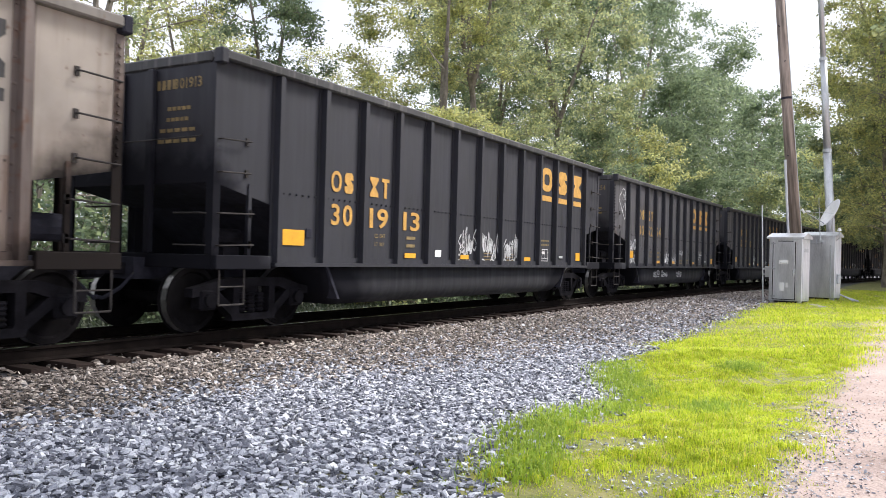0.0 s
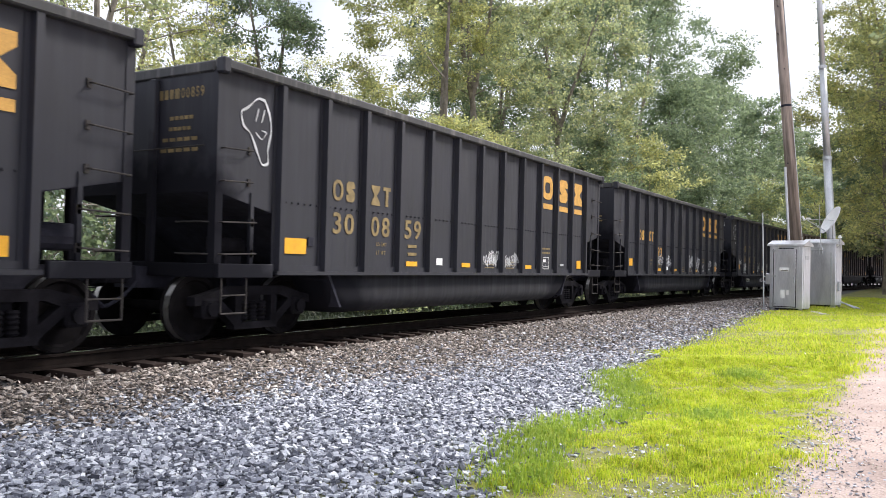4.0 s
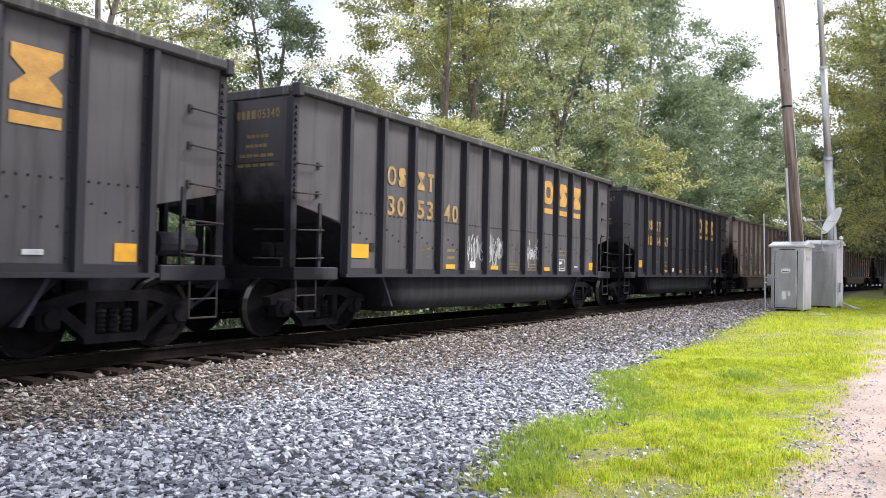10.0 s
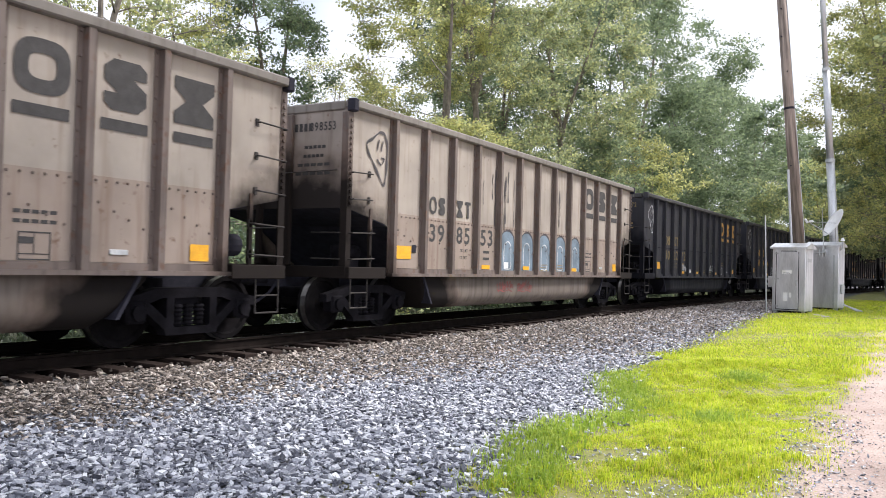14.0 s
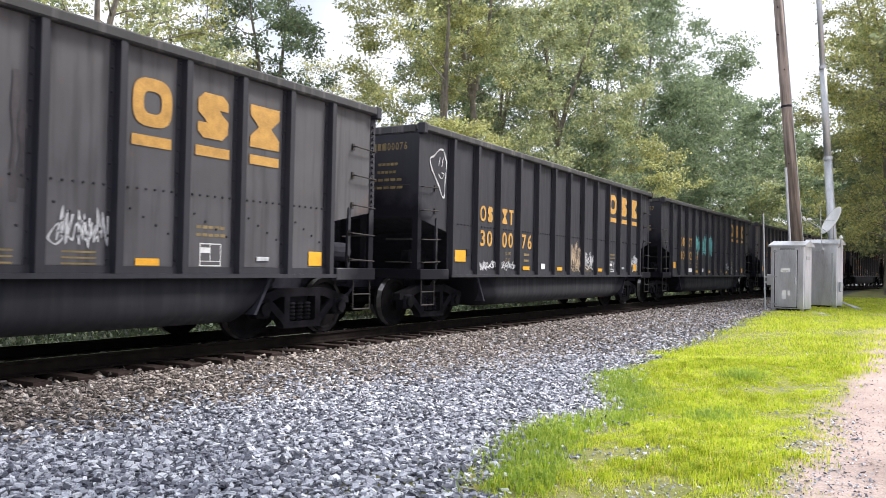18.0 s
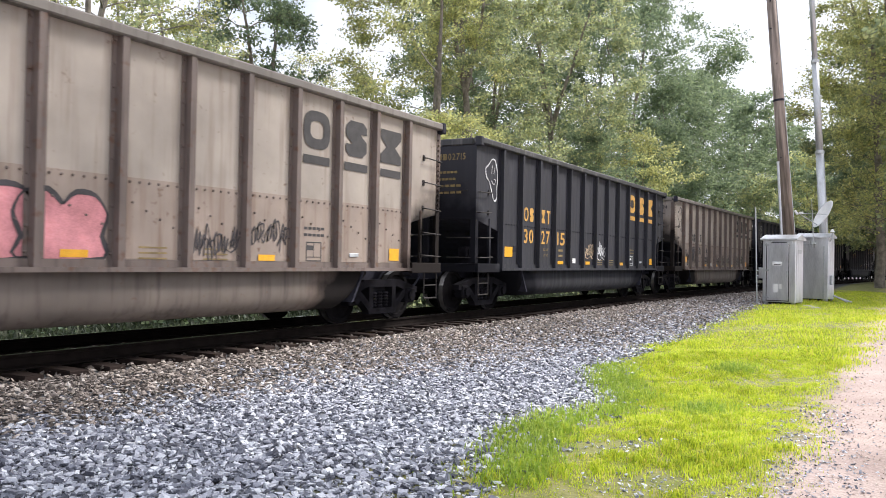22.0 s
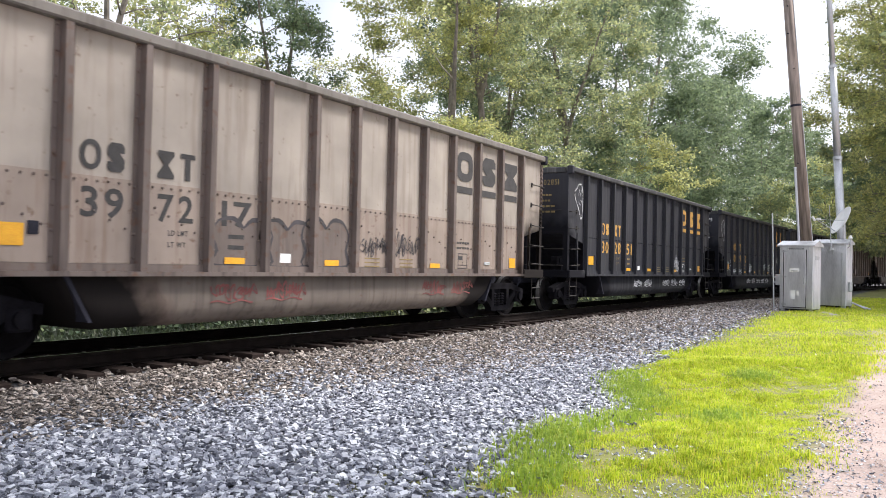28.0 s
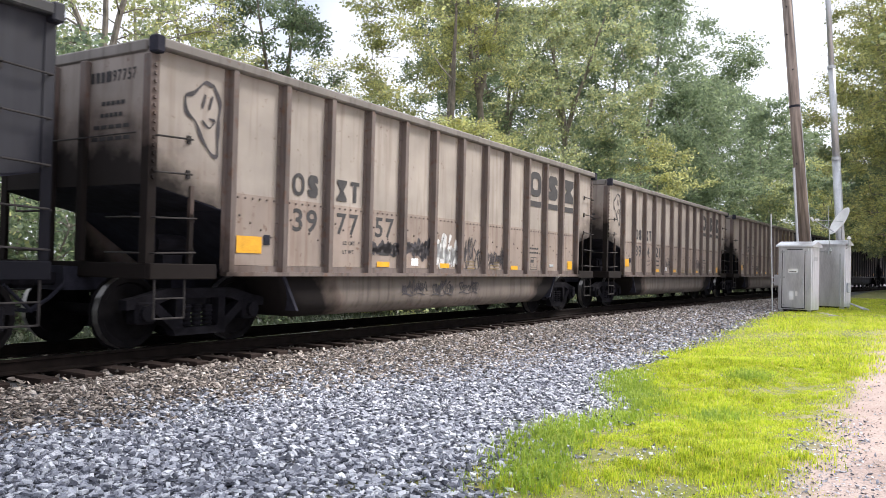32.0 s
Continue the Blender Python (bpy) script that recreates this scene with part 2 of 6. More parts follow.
BARK = plain("grey_brown_bark", (0.22, 0.195, 0.165), 0.9, vary=0.4, scale=3, grain=25, relief=0.6)
POLE_WOOD = plain("weathered_pole_wood", (0.225, 0.185, 0.16), 0.9, vary=0.7, scale=7, grain=38, relief=1.0, sheen=0.2, stretch=(1, 1, 0.07))
GALV = plain("galvanised_steel", (0.50, 0.52, 0.54), 0.45, 0.6, vary=0.15, stretch=(1, 1, 0.25))
ALU = plain("dull_aluminium_sheet", (0.66, 0.675, 0.70), 0.33, 0.75, vary=0.2, scale=4, grain=40, stretch=(1, 1, 0.2))
WHITE = plain("white_enamel", (0.86, 0.86, 0.86), 0.45, vary=0.06)
CONCRETE = plain("grey_concrete", (0.33, 0.32, 0.30), 0.85)

# ---- the lie of the land ----
TRACK_Y = 9.314          # middle of the straight track
BEND_X, BEND_R = 19.0, 530.0
BEND_END = BEND_R * radians(25)


def along(s):
    """Place and turn of the track's middle line s metres from the square in front of the camera."""
    if s < BEND_X:
        return s, TRACK_Y, 0.0
    a = min(s - BEND_X, BEND_END) / BEND_R
    x, y = BEND_X + BEND_R * math.sin(a), TRACK_Y - BEND_R * (1 - math.cos(a))
    rest = max(0.0, s - BEND_X - BEND_END)
    return x + rest * math.cos(a), y - rest * math.sin(a), -a


def track_y(x):
    """y of the track's middle line at x (arrays too)."""
    d = np.clip(np.asarray(x, float) - BEND_X, 0, BEND_R * math.sin(radians(25)))
    rest = np.clip(np.asarray(x, float) - BEND_X - BEND_R * math.sin(radians(25)), 0, None)
    return TRACK_Y - (BEND_R - np.sqrt(BEND_R ** 2 - d ** 2)) - rest * math.tan(radians(25))


def step(a, b, v):
    k = np.clip((v - a) / (b - a), 0, 1)
    return k * k * (3 - 2 * k)


def land(x, y):
    """Height of the ground."""
    x, y = np.asarray(x, float), np.asarray(y, float)
    off = y - track_y(x)
    low = -0.47 + 0.35 * step(9, 27, x) + 0.03 * np.sin(x * 0.9 + y * 0.6) * step(3, 8, np.abs(off))
    back = -0.9
    side = np.where(off < 0, low, back)
    bed = -0.25
    k = step(1.45, 3.1, np.abs(off))
    return bed * (1 - k) + side * k


def sheet(name, xs, ys, lift=0.0):
    X, Y = np.meshgrid(xs, ys, indexing="ij")
    Z = land(X, Y) + lift
    v = np.stack([X, Y, Z], -1).reshape(-1, 3)
    n, k = len(xs), len(ys)
    i = np.arange(n * k).reshape(n, k)
    f = np.stack([i[:-1, :-1], i[1:, :-1], i[1:, 1:], i[:-1, 1:]], -1).reshape(-1, 4)
    me = bpy.data.meshes.new(name)
    me.from_pydata(v.tolist(), [], f.tolist())
    me.update()
    return me


def ground_material():
    """Dirt and gravel: blue-grey stone by the track, pale pinkish lane, green turf away from both."""
    m, n, l, b = material("ground_cover", 0.9)
    at, sep = n.new("ShaderNodeTexCoord"), n.new("ShaderNodeSeparateXYZ")
    l.new(at.outputs["Object"], sep.inputs["Vector"])
    vor = n.new("ShaderNodeTexVoronoi")
    vor.inputs["Scale"].default_value = 22
    l.new(at.outputs["Object"], vor.inputs["Vector"])
    # stone base kept dark to imitate the shaded gaps between loose stones
    stone = ramp(n, l, vor.outputs["Color"], [(0.0, (0.045, 0.045, 0.05)), (1.0, (0.14, 0.14, 0.15))])
    dirt = ramp(n, l, noise_node(n, l, 1.2, 6), [(0.3, (0.35, 0.265, 0.235)), (0.7, (0.47, 0.375, 0.34))])
    dirt = blend(n, l, 0.5, dirt, ramp(n, l, noise_node(n, l, 70, 4), [(0.3, (0.3,)), (0.7, (0.7,))]), "OVERLAY")
    turf = ramp(n, l, noise_node(n, l, 3.0, 5), [(0.3, (0.15, 0.17, 0.04)), (0.7, (0.28, 0.26, 0.10))])
    wob = n.new("ShaderNodeMath")
    wob.operation, wob.inputs[1].default_value = "MULTIPLY_ADD", 0.9
    l.new(noise_node(n, l, 1.6, 5), wob.inputs[0])
    l.new(sep.outputs["Y"], wob.inputs[2])
    cut = n.new("ShaderNodeMapRange")
    cut.inputs["From Min"].default_value, cut.inputs["From Max"].default_value = 1.15, 1.55
    l.new(wob.outputs[0], cut.inputs["Value"])
    col = blend(n, l, cut.outputs["Result"], dirt, turf)
    cut2 = n.new("ShaderNodeMapRange")
    cut2.inputs["From Min"].default_value, cut2.inputs["From Max"].default_value = 3.9, 4.3
    l.new(wob.outputs[0], cut2.inputs["Value"])
    col = blend(n, l, cut2.outputs["Result"], col, stone)
    cut3 = n.new("ShaderNodeMapRange")
    cut3.inputs["From Min"].default_value, cut3.inputs["From Max"].default_value = 12.6, 13.6
    l.new(wob.outputs[0], cut3.inputs["Value"])
    litter = ramp(n, l, noise_node(n, l, 2.2, 6), [(0.3, (0.03, 0.032, 0.02)), (0.7, (0.085, 0.085, 0.055))])
    col = blend(n, l, cut3.outputs["Result"], col, litter)
    l.new(col, b.inputs["Base Color"])
    bump(n, l, b, vor.outputs["Distance"], 0.5, 0.02)
    return m


GROUND = ground_material()
xs = np.concatenate([[-3000, -1200, -600, -300, -120, -60, -30, -15], np.arange(-8, 60, 0.4), [62, 66, 72, 80, 90, 105, 125, 160, 220, 320, 600, 1200, 3000]])
ys = np.concatenate([[-3000, -1200, -500, -200, -80, -30, -12, -6], np.arange(-4, 16, 0.25), [17, 19, 22, 27, 35, 50, 80, 140, 300, 700, 1500, 3000]])
ground = new("ground", sheet("ground", xs, ys))
ground.data.materials.append(GROUND)
tagged(ground, "gravel, turf and pinkish dirt ground beside the track", "ground", kind="structure")

# ---- mesh helpers ----
def part(name, bm, mat, parent, label="", smooth=False):
    """One mesh object under a thing or under a part; bm is a bmesh, which is used up, or a mesh."""
    if isinstance(bm, bpy.types.Mesh):
        me = bm
    else:
        me = bpy.data.meshes.new(name)
        bmesh.ops.recalc_face_normals(bm, faces=bm.faces)
        bm.to_mesh(me)
        bm.free()
        me.materials.append(mat)
        if smooth:
            me.polygons.foreach_set("use_smooth", [True] * len(me.polygons))
    ob = new(name, me)
    ob.parent = parent
    if label:
        tagged(ob, label)
    return ob


def box(bm, x0, x1, y0, y1, z0, z1, edge=0.0):
    made = bmesh.ops.create_cube(bm, size=1, matrix=Matrix.LocRotScale(((x0 + x1) / 2, (y0 + y1) / 2, (z0 + z1) / 2), None, (x1 - x0, y1 - y0, z1 - z0)))
    if edge:
        es = {e for v in made["verts"] for e in v.link_edges}
        bmesh.ops.bevel(bm, geom=list(es), offset=edge, segments=1, affect="EDGES")
    return bm


def boxed(x0, x1, y0, y1, z0, z1, edge=0.0):
    return box(bmesh.new(), x0, x1, y0, y1, z0, z1, edge)


def rod(bm, a, b, r, seg=8, r2=None):
    a, b = Vector(a), Vector(b)
    d = b - a
    m = Matrix.Translation((a + b) / 2) @ d.to_track_quat("Z", "Y").to_matrix().to_4x4()
    bmesh.ops.create_cone(bm, cap_ends=True, segments=seg, radius1=r, radius2=r if r2 is None else r2, depth=d.length, matrix=m)
    return bm


def bent(bm, points, r, seg=6):
    for a, b in zip(points, points[1:]):
        rod(bm, a, b, r, seg)
    return bm


def slab(bm, outline, y0, y1):
    """A plate with that outline in (x, z), from y0 to y1."""
    a = [bm.verts.new((x, y0, z)) for x, z in outline]
    b = [bm.verts.new((x, y1, z)) for x, z in outline]
    bm.faces.new(a)
    bm.faces.new(b[::-1])
    for i in range(len(a)):
        j = (i + 1) % len(a)
        bm.faces.new((a[i], b[i], b[j], a[j]))
    return bm


def loft(bm, rings, closed=True, caps=True):
    rows = [[bm.verts.new(p) for p in r] for r in rings]
    k = len(rows[0])
    for r, s in zip(rows, rows[1:]):
        for i in range(k if closed else k - 1):
            bm.faces.new((r[i], r[(i + 1) % k], s[(i + 1) % k], s[i]))
    if caps:
        bm.faces.new(rows[0][::-1])
        bm.faces.new(rows[-1])
    return bm


def thing(name, m, label, category, group=""):
    ob = new(name)
    ob.matrix_world = m
    return tagged(ob, label, category, group)

# ---- the coal train ----
SIDE, SILL, CHORD, TOP = 1.60, 0.95, 3.62, 3.75
# half length of the body, first post from its end, spacing of the thirteen posts
SIZES = {"black": (7.285, 1.17, 1.0155), "tan": (7.28, 1.265, 1.0095), "grey": (6.94, 1.29, 0.951), "dark": (6.94, 1.27, 0.948), "long": (7.335, 1.685, 0.947)}


def posts_of(kind):
    half, first, pitch = SIZES[kind]
    return [-half + first + pitch * k for k in range(13)]


PLATE = SIDE - 0.10
AXLES = (-0.89, 0.89)
WHEEL_R = 0.457


def wheelset():
    """Axle with two flanged wheels, turned as one; the treads are the polished rings."""
    half = [(1.10, 0.002), (1.10, 0.075), (0.80, 0.08), (0.80, 0.12), (0.775, 0.19), (0.765, 0.36), (0.80, 0.385), (0.80, 0.445), (0.79, 0.457), (0.69, 0.459), (0.655, 0.484), (0.645, 0.47), (0.65, 0.37), (0.70, 0.34), (0.70, 0.18), (0.66, 0.12), (0.64, 0.075)]
    prof = [(-y, r) for y, r in half] + half[::-1]
    rings = [[(math.cos(a) * r, y, math.sin(a) * r) for a in [2 * math.pi * i / 18 for i in range(18)]] for y, r in prof]
    bm = loft(bmesh.new(), rings)
    bm.faces.ensure_lookup_table()
    for n, f in enumerate(bm.faces):
        if n // 18 in (8, len(prof) - 10):
            f.material_index = 1
    return bm


def side_frame(s):
    """Cast bogie side: an arched top bar, two raked legs to the spring seat, and journal boxes."""
    bm = bmesh.new()
    y0, y1 = s * 0.93, s * 1.09
    top = [(-1.16, 0.50), (-1.16, 0.62), (-0.95, 0.66), (-0.55, 0.76), (0.55, 0.76), (0.95, 0.66), (1.16, 0.62), (1.16, 0.50), (0.80, 0.53), (0.50, 0.63), (-0.50, 0.63), (-0.80, 0.53)]
    slab(bm, top, y0, y1)
    for k in (-1, 1):
        slab(bm, [(k * 0.86, 0.55), (k * 0.70, 0.58), (k * 0.26, 0.24), (k * 0.38, 0.17)], y0, y1)
        slab(bm, [(k * 0.30, 0.66), (k * 0.42, 0.66), (k * 0.42, 0.26), (k * 0.30, 0.26)], y0, y1)
        box(bm, k * 0.89 - 0.15, k * 0.89 + 0.15, s * 0.90, s * 1.12, 0.32, 0.60, 0.03)
        rod(bm, (k * 0.89, s * 1.10, 0.457), (k * 0.89, s * 1.17, 0.457), 0.10, 12)
    slab(bm, [(-0.42, 0.15), (0.42, 0.15), (0.46, 0.25), (-0.46, 0.25)], y0, y1)
    return bm


def spring(x, s):
    """A coil spring as one ribbed turning."""
    rings = []
    for j in range(11):
        r = 0.078 if j % 2 else 0.058
        rings.append([(x + math.cos(a) * r, s * 1.0 + math.sin(a) * r, 0.26 + j * 0.028) for a in [2 * math.pi * i / 10 for i in range(10)]])
    return loft(bmesh.new(), rings)


def build_bogie(car, x):
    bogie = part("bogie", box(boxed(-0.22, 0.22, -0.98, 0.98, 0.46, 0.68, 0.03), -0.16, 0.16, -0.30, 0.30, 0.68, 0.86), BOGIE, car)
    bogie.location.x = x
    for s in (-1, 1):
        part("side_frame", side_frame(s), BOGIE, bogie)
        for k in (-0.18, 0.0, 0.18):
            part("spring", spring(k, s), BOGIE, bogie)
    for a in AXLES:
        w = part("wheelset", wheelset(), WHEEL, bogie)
        w.location = (a, 0, WHEEL_R)
        w.data.materials.append(TREAD)
    return bogie


def side_plate(s, HALF, A, B):
    """Side sheet with its lower corners cut away over the bogies."""
    bm = bmesh.new()
    ln = [(-HALF, CHORD), (-HALF, 2.02), (A, 1.78), (A, SILL), (B, SILL), (B, 1.78), (HALF, 2.02), (HALF, CHORD)]
    return slab(bm, ln, s * PLATE, s * (PLATE - 0.012))


def end_plate(e, HALF):
    bm = bmesh.new()
    x0, x1 = e * HALF, e * (HALF - 0.012)
    box(bm, min(x0, x1), max(x0, x1), -PLATE + 0.013, PLATE - 0.013, 2.02, CHORD)
    return bm


def slope_sheet(e, HALF):
    bm = bmesh.new()
    k = HALF - 7.265
    ln = [(e * HALF, 2.02), (e * (6.13 + k), 1.78), (e * (4.95 + k), 1.0), (e * (4.6 + k), 0.42), (e * (4.55 + k), 0.42), (e * (4.9 + k), 1.02), (e * (6.12 + k), 1.80), (e * (HALF - 0.02), 2.04)]
    return slab(bm, ln if e > 0 else ln[::-1], -PLATE + 0.013, PLATE - 0.013)


def tub(k):
    """The rounded trough that hangs between the bogies."""
    rings = []
    for x, drop in ((-4.95 - k, 0.12), (-4.55 - k, 0.60), (-4.35 - k, 0.64), (4.35 + k, 0.64), (4.62 + k, 0.50), (4.80 + k, 0.30), (4.98 + k, 0.10)):
        b = SILL - drop
        r = min(0.30, drop * 0.5)
        ring = []
        for i in range(7):
            a = math.pi / 2 * i / 6
            ring.append((x, -1.46 + r - r * math.cos(a), b + r - r * math.sin(a)))
        ring = [(x, -1.46, SILL + 0.02)] + ring
        ring += [(px, -py, pz) for px, py, pz in ring[::-1]]
        rings.append(ring)
    return loft(bmesh.new(), rings)


def hat_post(x, s, z0, z1, w=0.12):
    bm = bmesh.new()
    prof = [(-w, 0.0), (-w, 0.012), (-w / 2, 0.012), (-w / 2 + 0.015, 0.10), (w / 2 - 0.015, 0.10), (w / 2, 0.012), (w, 0.012), (w, 0.0)]
    rings = [[(x + px, s * (PLATE + py + 0.001), z) for px, py in prof] for z in (z0, z1)]
    return loft(bm, rings)


def rivets(bm, spots, s):
    for x, z in spots:
        rod(bm, (x, s * PLATE, z), (x, s * (PLATE + 0.024), z), 0.020, 6, 0.012)
    return bm


def grab(x0, x1, y, z, out):
    """A grab iron that stands out from the side, with its feet."""
    bm = bent(bmesh.new(), [(x0, y, z), (x0, y + out, z), (x1, y + out, z + 0.02), (x1, y, z + 0.03)], 0.0115)
    box(bm, x1 - 0.028, x1 + 0.028, y - 0.02, y - 0.001, z - 0.03, z + 0.075)
    return bm


def build_car(kind, skin, post_skin, low_skin, end_skin, tub_skin, top_skin, cap_skin, strake, scallop):
    HALF = SIZES[kind][0]
    POSTS = posts_of(kind)
    A, B, K = POSTS[0], POSTS[-1], HALF - 7.265
    car = thing("coal_car", Matrix(), "coal gondola", "rail car", "cars of the coal train")
    for s in (-1, 1):
        part("side_plate", side_plate(s, HALF, A, B), skin, car)
        part("side_sill", box(boxed(A - 0.1, B + 0.1, min(s * (PLATE + 0.001), s * (SIDE + 0.02)), max(s * (PLATE + 0.001), s * (SIDE + 0.02)), SILL - 0.02, SILL + 0.035),
                              A - 0.1, B + 0.1, min(s * (PLATE + 0.001), s * (PLATE + 0.03)), max(s * (PLATE + 0.001), s * (PLATE + 0.03)), SILL + 0.035, SILL + 0.12), post_skin, car)
        part("top_chord", boxed(-HALF - 0.03, HALF + 0.03, min(s * (SIDE + 0.02), s * (SIDE - 0.16)), max(s * (SIDE + 0.02), s * (SIDE - 0.16)), CHORD, TOP, 0.02), top_skin, car)
        for k, x in enumerate(POSTS):
            part("side_post", hat_post(x, s, SILL + 0.036, CHORD - 0.001), post_skin, car)
        if s > 0:
            continue
        bm = bmesh.new()
        for a, b in zip(POSTS, POSTS[1:]):
            rivets(bm, [(a + 0.16 + (b - a - 0.32) * i / 5, 1.98) for i in range(6)], s)
            if strake:
                for side in (a + 0.09, b - 0.09):
                    rivets(bm, [(side, 1.14 + 0.27 * i) for i in range(10)], s * (PLATE + 0.012) / PLATE)
                rivets(bm, [(a + 0.2 + (b - a - 0.4) * i / 3, 1.74 - 0.09 * i) for i in range(4)], s)
                part("lower_panel", boxed(a + 0.121, b - 0.121, -PLATE - 0.007, -PLATE, SILL + 0.125, 2.03), low_skin, car)
        tagged(part("rivets", bm, post_skin, car), kind="stuff")
    for e in (-1, 1):
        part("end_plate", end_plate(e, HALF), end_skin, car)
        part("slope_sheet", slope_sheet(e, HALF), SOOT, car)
        part("end_chord", boxed(min(e * (HALF + 0.03), e * (HALF - 0.14)), max(e * (HALF + 0.03), e * (HALF - 0.14)), -SIDE + 0.17, SIDE - 0.17, CHORD - 0.03, TOP - 0.01, 0.02), top_skin, car)
        part("end_sill", box(boxed(min(e * HALF, e * (HALF - 1.03)), max(e * HALF, e * (HALF - 1.03)), -SIDE + 0.02, -SIDE + 0.10, SILL - 0.06, SILL + 0.13, 0.01),
                             min(e * HALF, e * (HALF - 0.10)), max(e * HALF, e * (HALF - 0.10)), -SIDE + 0.101, SIDE, SILL - 0.06, SILL + 0.13, 0.01), post_skin, car)
        part("centre_sill", boxed(min(e * (7.45 + K), e * (4.7 + K)), max(e * (7.45 + K), e * (4.7 + K)), -0.22, 0.22, 0.72, 1.02), SOOT, car)
        for y in (-0.32, 0.32):
            part("end_post", boxed(min(e * (HALF + 0.002), e * (HALF + 0.09)), max(e * (HALF + 0.002), e * (HALF + 0.09)), y - 0.06, y + 0.06, SILL + 0.13, CHORD - 0.04, 0.015), post_skin, car)
        for s in (-1, 1):
            bm = boxed(min(e * (HALF + 0.04), e * (HALF - 0.10)), max(e * (HALF + 0.04), e * (HALF - 0.10)), min(s * (SIDE + 0.03), s * (SIDE - 0.12)), max(s * (SIDE + 0.03), s * (SIDE - 0.12)), CHORD - 0.06, TOP + 0.018, 0.02)
            part("corner_cap", bm, cap_skin, car)
            bm = bmesh.new()
            slab(bm, [(e * HALF, SILL + 0.13), (e * HALF, CHORD - 0.061), (e * (HALF - 0.11), CHORD - 0.061), (e * (HALF - 0.11), SILL + 0.13)], s * (SIDE - 0.10), s * (SIDE - 0.088))
            slab(bm, [(e * (HALF + 0.001), SILL + 0.13), (e * (HALF + 0.001), CHORD - 0.061), (e * (HALF + 0.013), CHORD - 0.061), (e * (HALF + 0.013), SILL + 0.13)], s * (SIDE - 0.088), s * (SIDE - 0.22))
            if scallop:
                for i in range(15):
                    z = 2.1 + i * 0.095
                    rod(bm, (e * (HALF - 0.055), s * (SIDE - 0.09), z), (e * (HALF - 0.055), s * (SIDE - 0.06), z), 0.03, 6)
            part("corner_post", bm, post_skin, car)
            # stirrup step under the corner
            bm = bmesh.new()
            x0, x1, y = e * (HALF - 0.10), e * (HALF - 0.55), s * (SIDE - 0.06)
            bent(bm, [(x0, y, SILL), (x0, y, 0.42), (x1, y, 0.42), (x1, y, SILL)], 0.013)
            rod(bm, (x0, y, 0.66), (x1, y, 0.66), 0.011, 6)
            part("stirrup_step", bm, ROD, car)
            if s < 0:
                part("ladder_stile", boxed(min(e * (HALF - 0.62), e * (HALF - 0.68)), max(e * (HALF - 0.62), e * (HALF - 0.68)), s * (PLATE + 0.02), s * (PLATE - 0.03), SILL + 0.13, 2.05), post_skin, car)
                for z in (1.20, 1.62):
                    part("grab_iron", grab(e * (HALF - 0.06), e * (HALF - 0.66), s * PLATE, z, s * 0.09), ROD, car)
                for z in ((2.16, 2.59) if e < 0 else (2.07, 2.55, 3.01)):
                    part("grab_iron", grab(e * (HALF - 0.06), e * (HALF - 0.58), s * PLATE, z, s * 0.09), ROD, car)
                for z in (1.20, 1.62):
                    bm = bent(bmesh.new(), [(e * (HALF + 0.02), s * (PLATE - 0.10), z), (e * (HALF + 0.10), s * (PLATE - 0.12), z), (e * (HALF + 0.10), s * (PLATE - 0.62), z), (e * (HALF + 0.02), s * (PLATE - 0.64), z)], 0.012)
                    part("grab_iron", bm, ROD, car)
        bm = bent(bmesh.new(), [(e * (HALF + 0.08), -PLATE + 0.15, 2.62), (e * (HALF + 0.11), 0, 2.60), (e * (HALF + 0.08), PLATE - 0.15, 2.62)], 0.010)
        part("end_grab_iron", bm, ROD, car)
        bm = bmesh.new()
        box(bm, min(e * (7.45 + K), e * (7.80 + K)), max(e * (7.45 + K), e * (7.80 + K)), -0.07, 0.07, 0.78, 0.94, 0.02)
        box(bm, min(e * (7.80 + K), e * (8.02 + K)), max(e * (7.80 + K), e * (8.02 + K)), -0.14, 0.12, 0.74, 1.0, 0.05)
        part("coupler", bm, BOGIE, car)
        part("air_hose", bent(bmesh.new(), [(e * (7.5 + K), -0.3, 0.80), (e * (7.7 + K), -0.3, 0.62), (e * (7.9 + K), -0.22, 0.48), (e * (8.0 + K), -0.15, 0.50)], 0.025), SOOT, car)
    # brake gear in the open end
    bm = bmesh.new()
    rod(bm, (-6.75, -0.95, 1.32), (-6.30, -0.95, 1.32), 0.13, 12)
    box(bm, -6.86, -6.75, -1.05, -0.85, 1.22, 1.44, 0.02)
    box(bm, -6.7, -6.4, -1.1, -0.8, 1.06, 1.19)
    part("brake_cylinder", bm, BOGIE, car)
    bm = bmesh.new()
    rod(bm, (6.35, -0.9, 1.35), (6.95, -0.9, 1.35), 0.16, 12)
    part("air_reservoir", bm, SOOT, car)
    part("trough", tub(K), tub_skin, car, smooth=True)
    build_bogie(car, -6.03 - K)
    build_bogie(car, 6.03 + K)
    return car


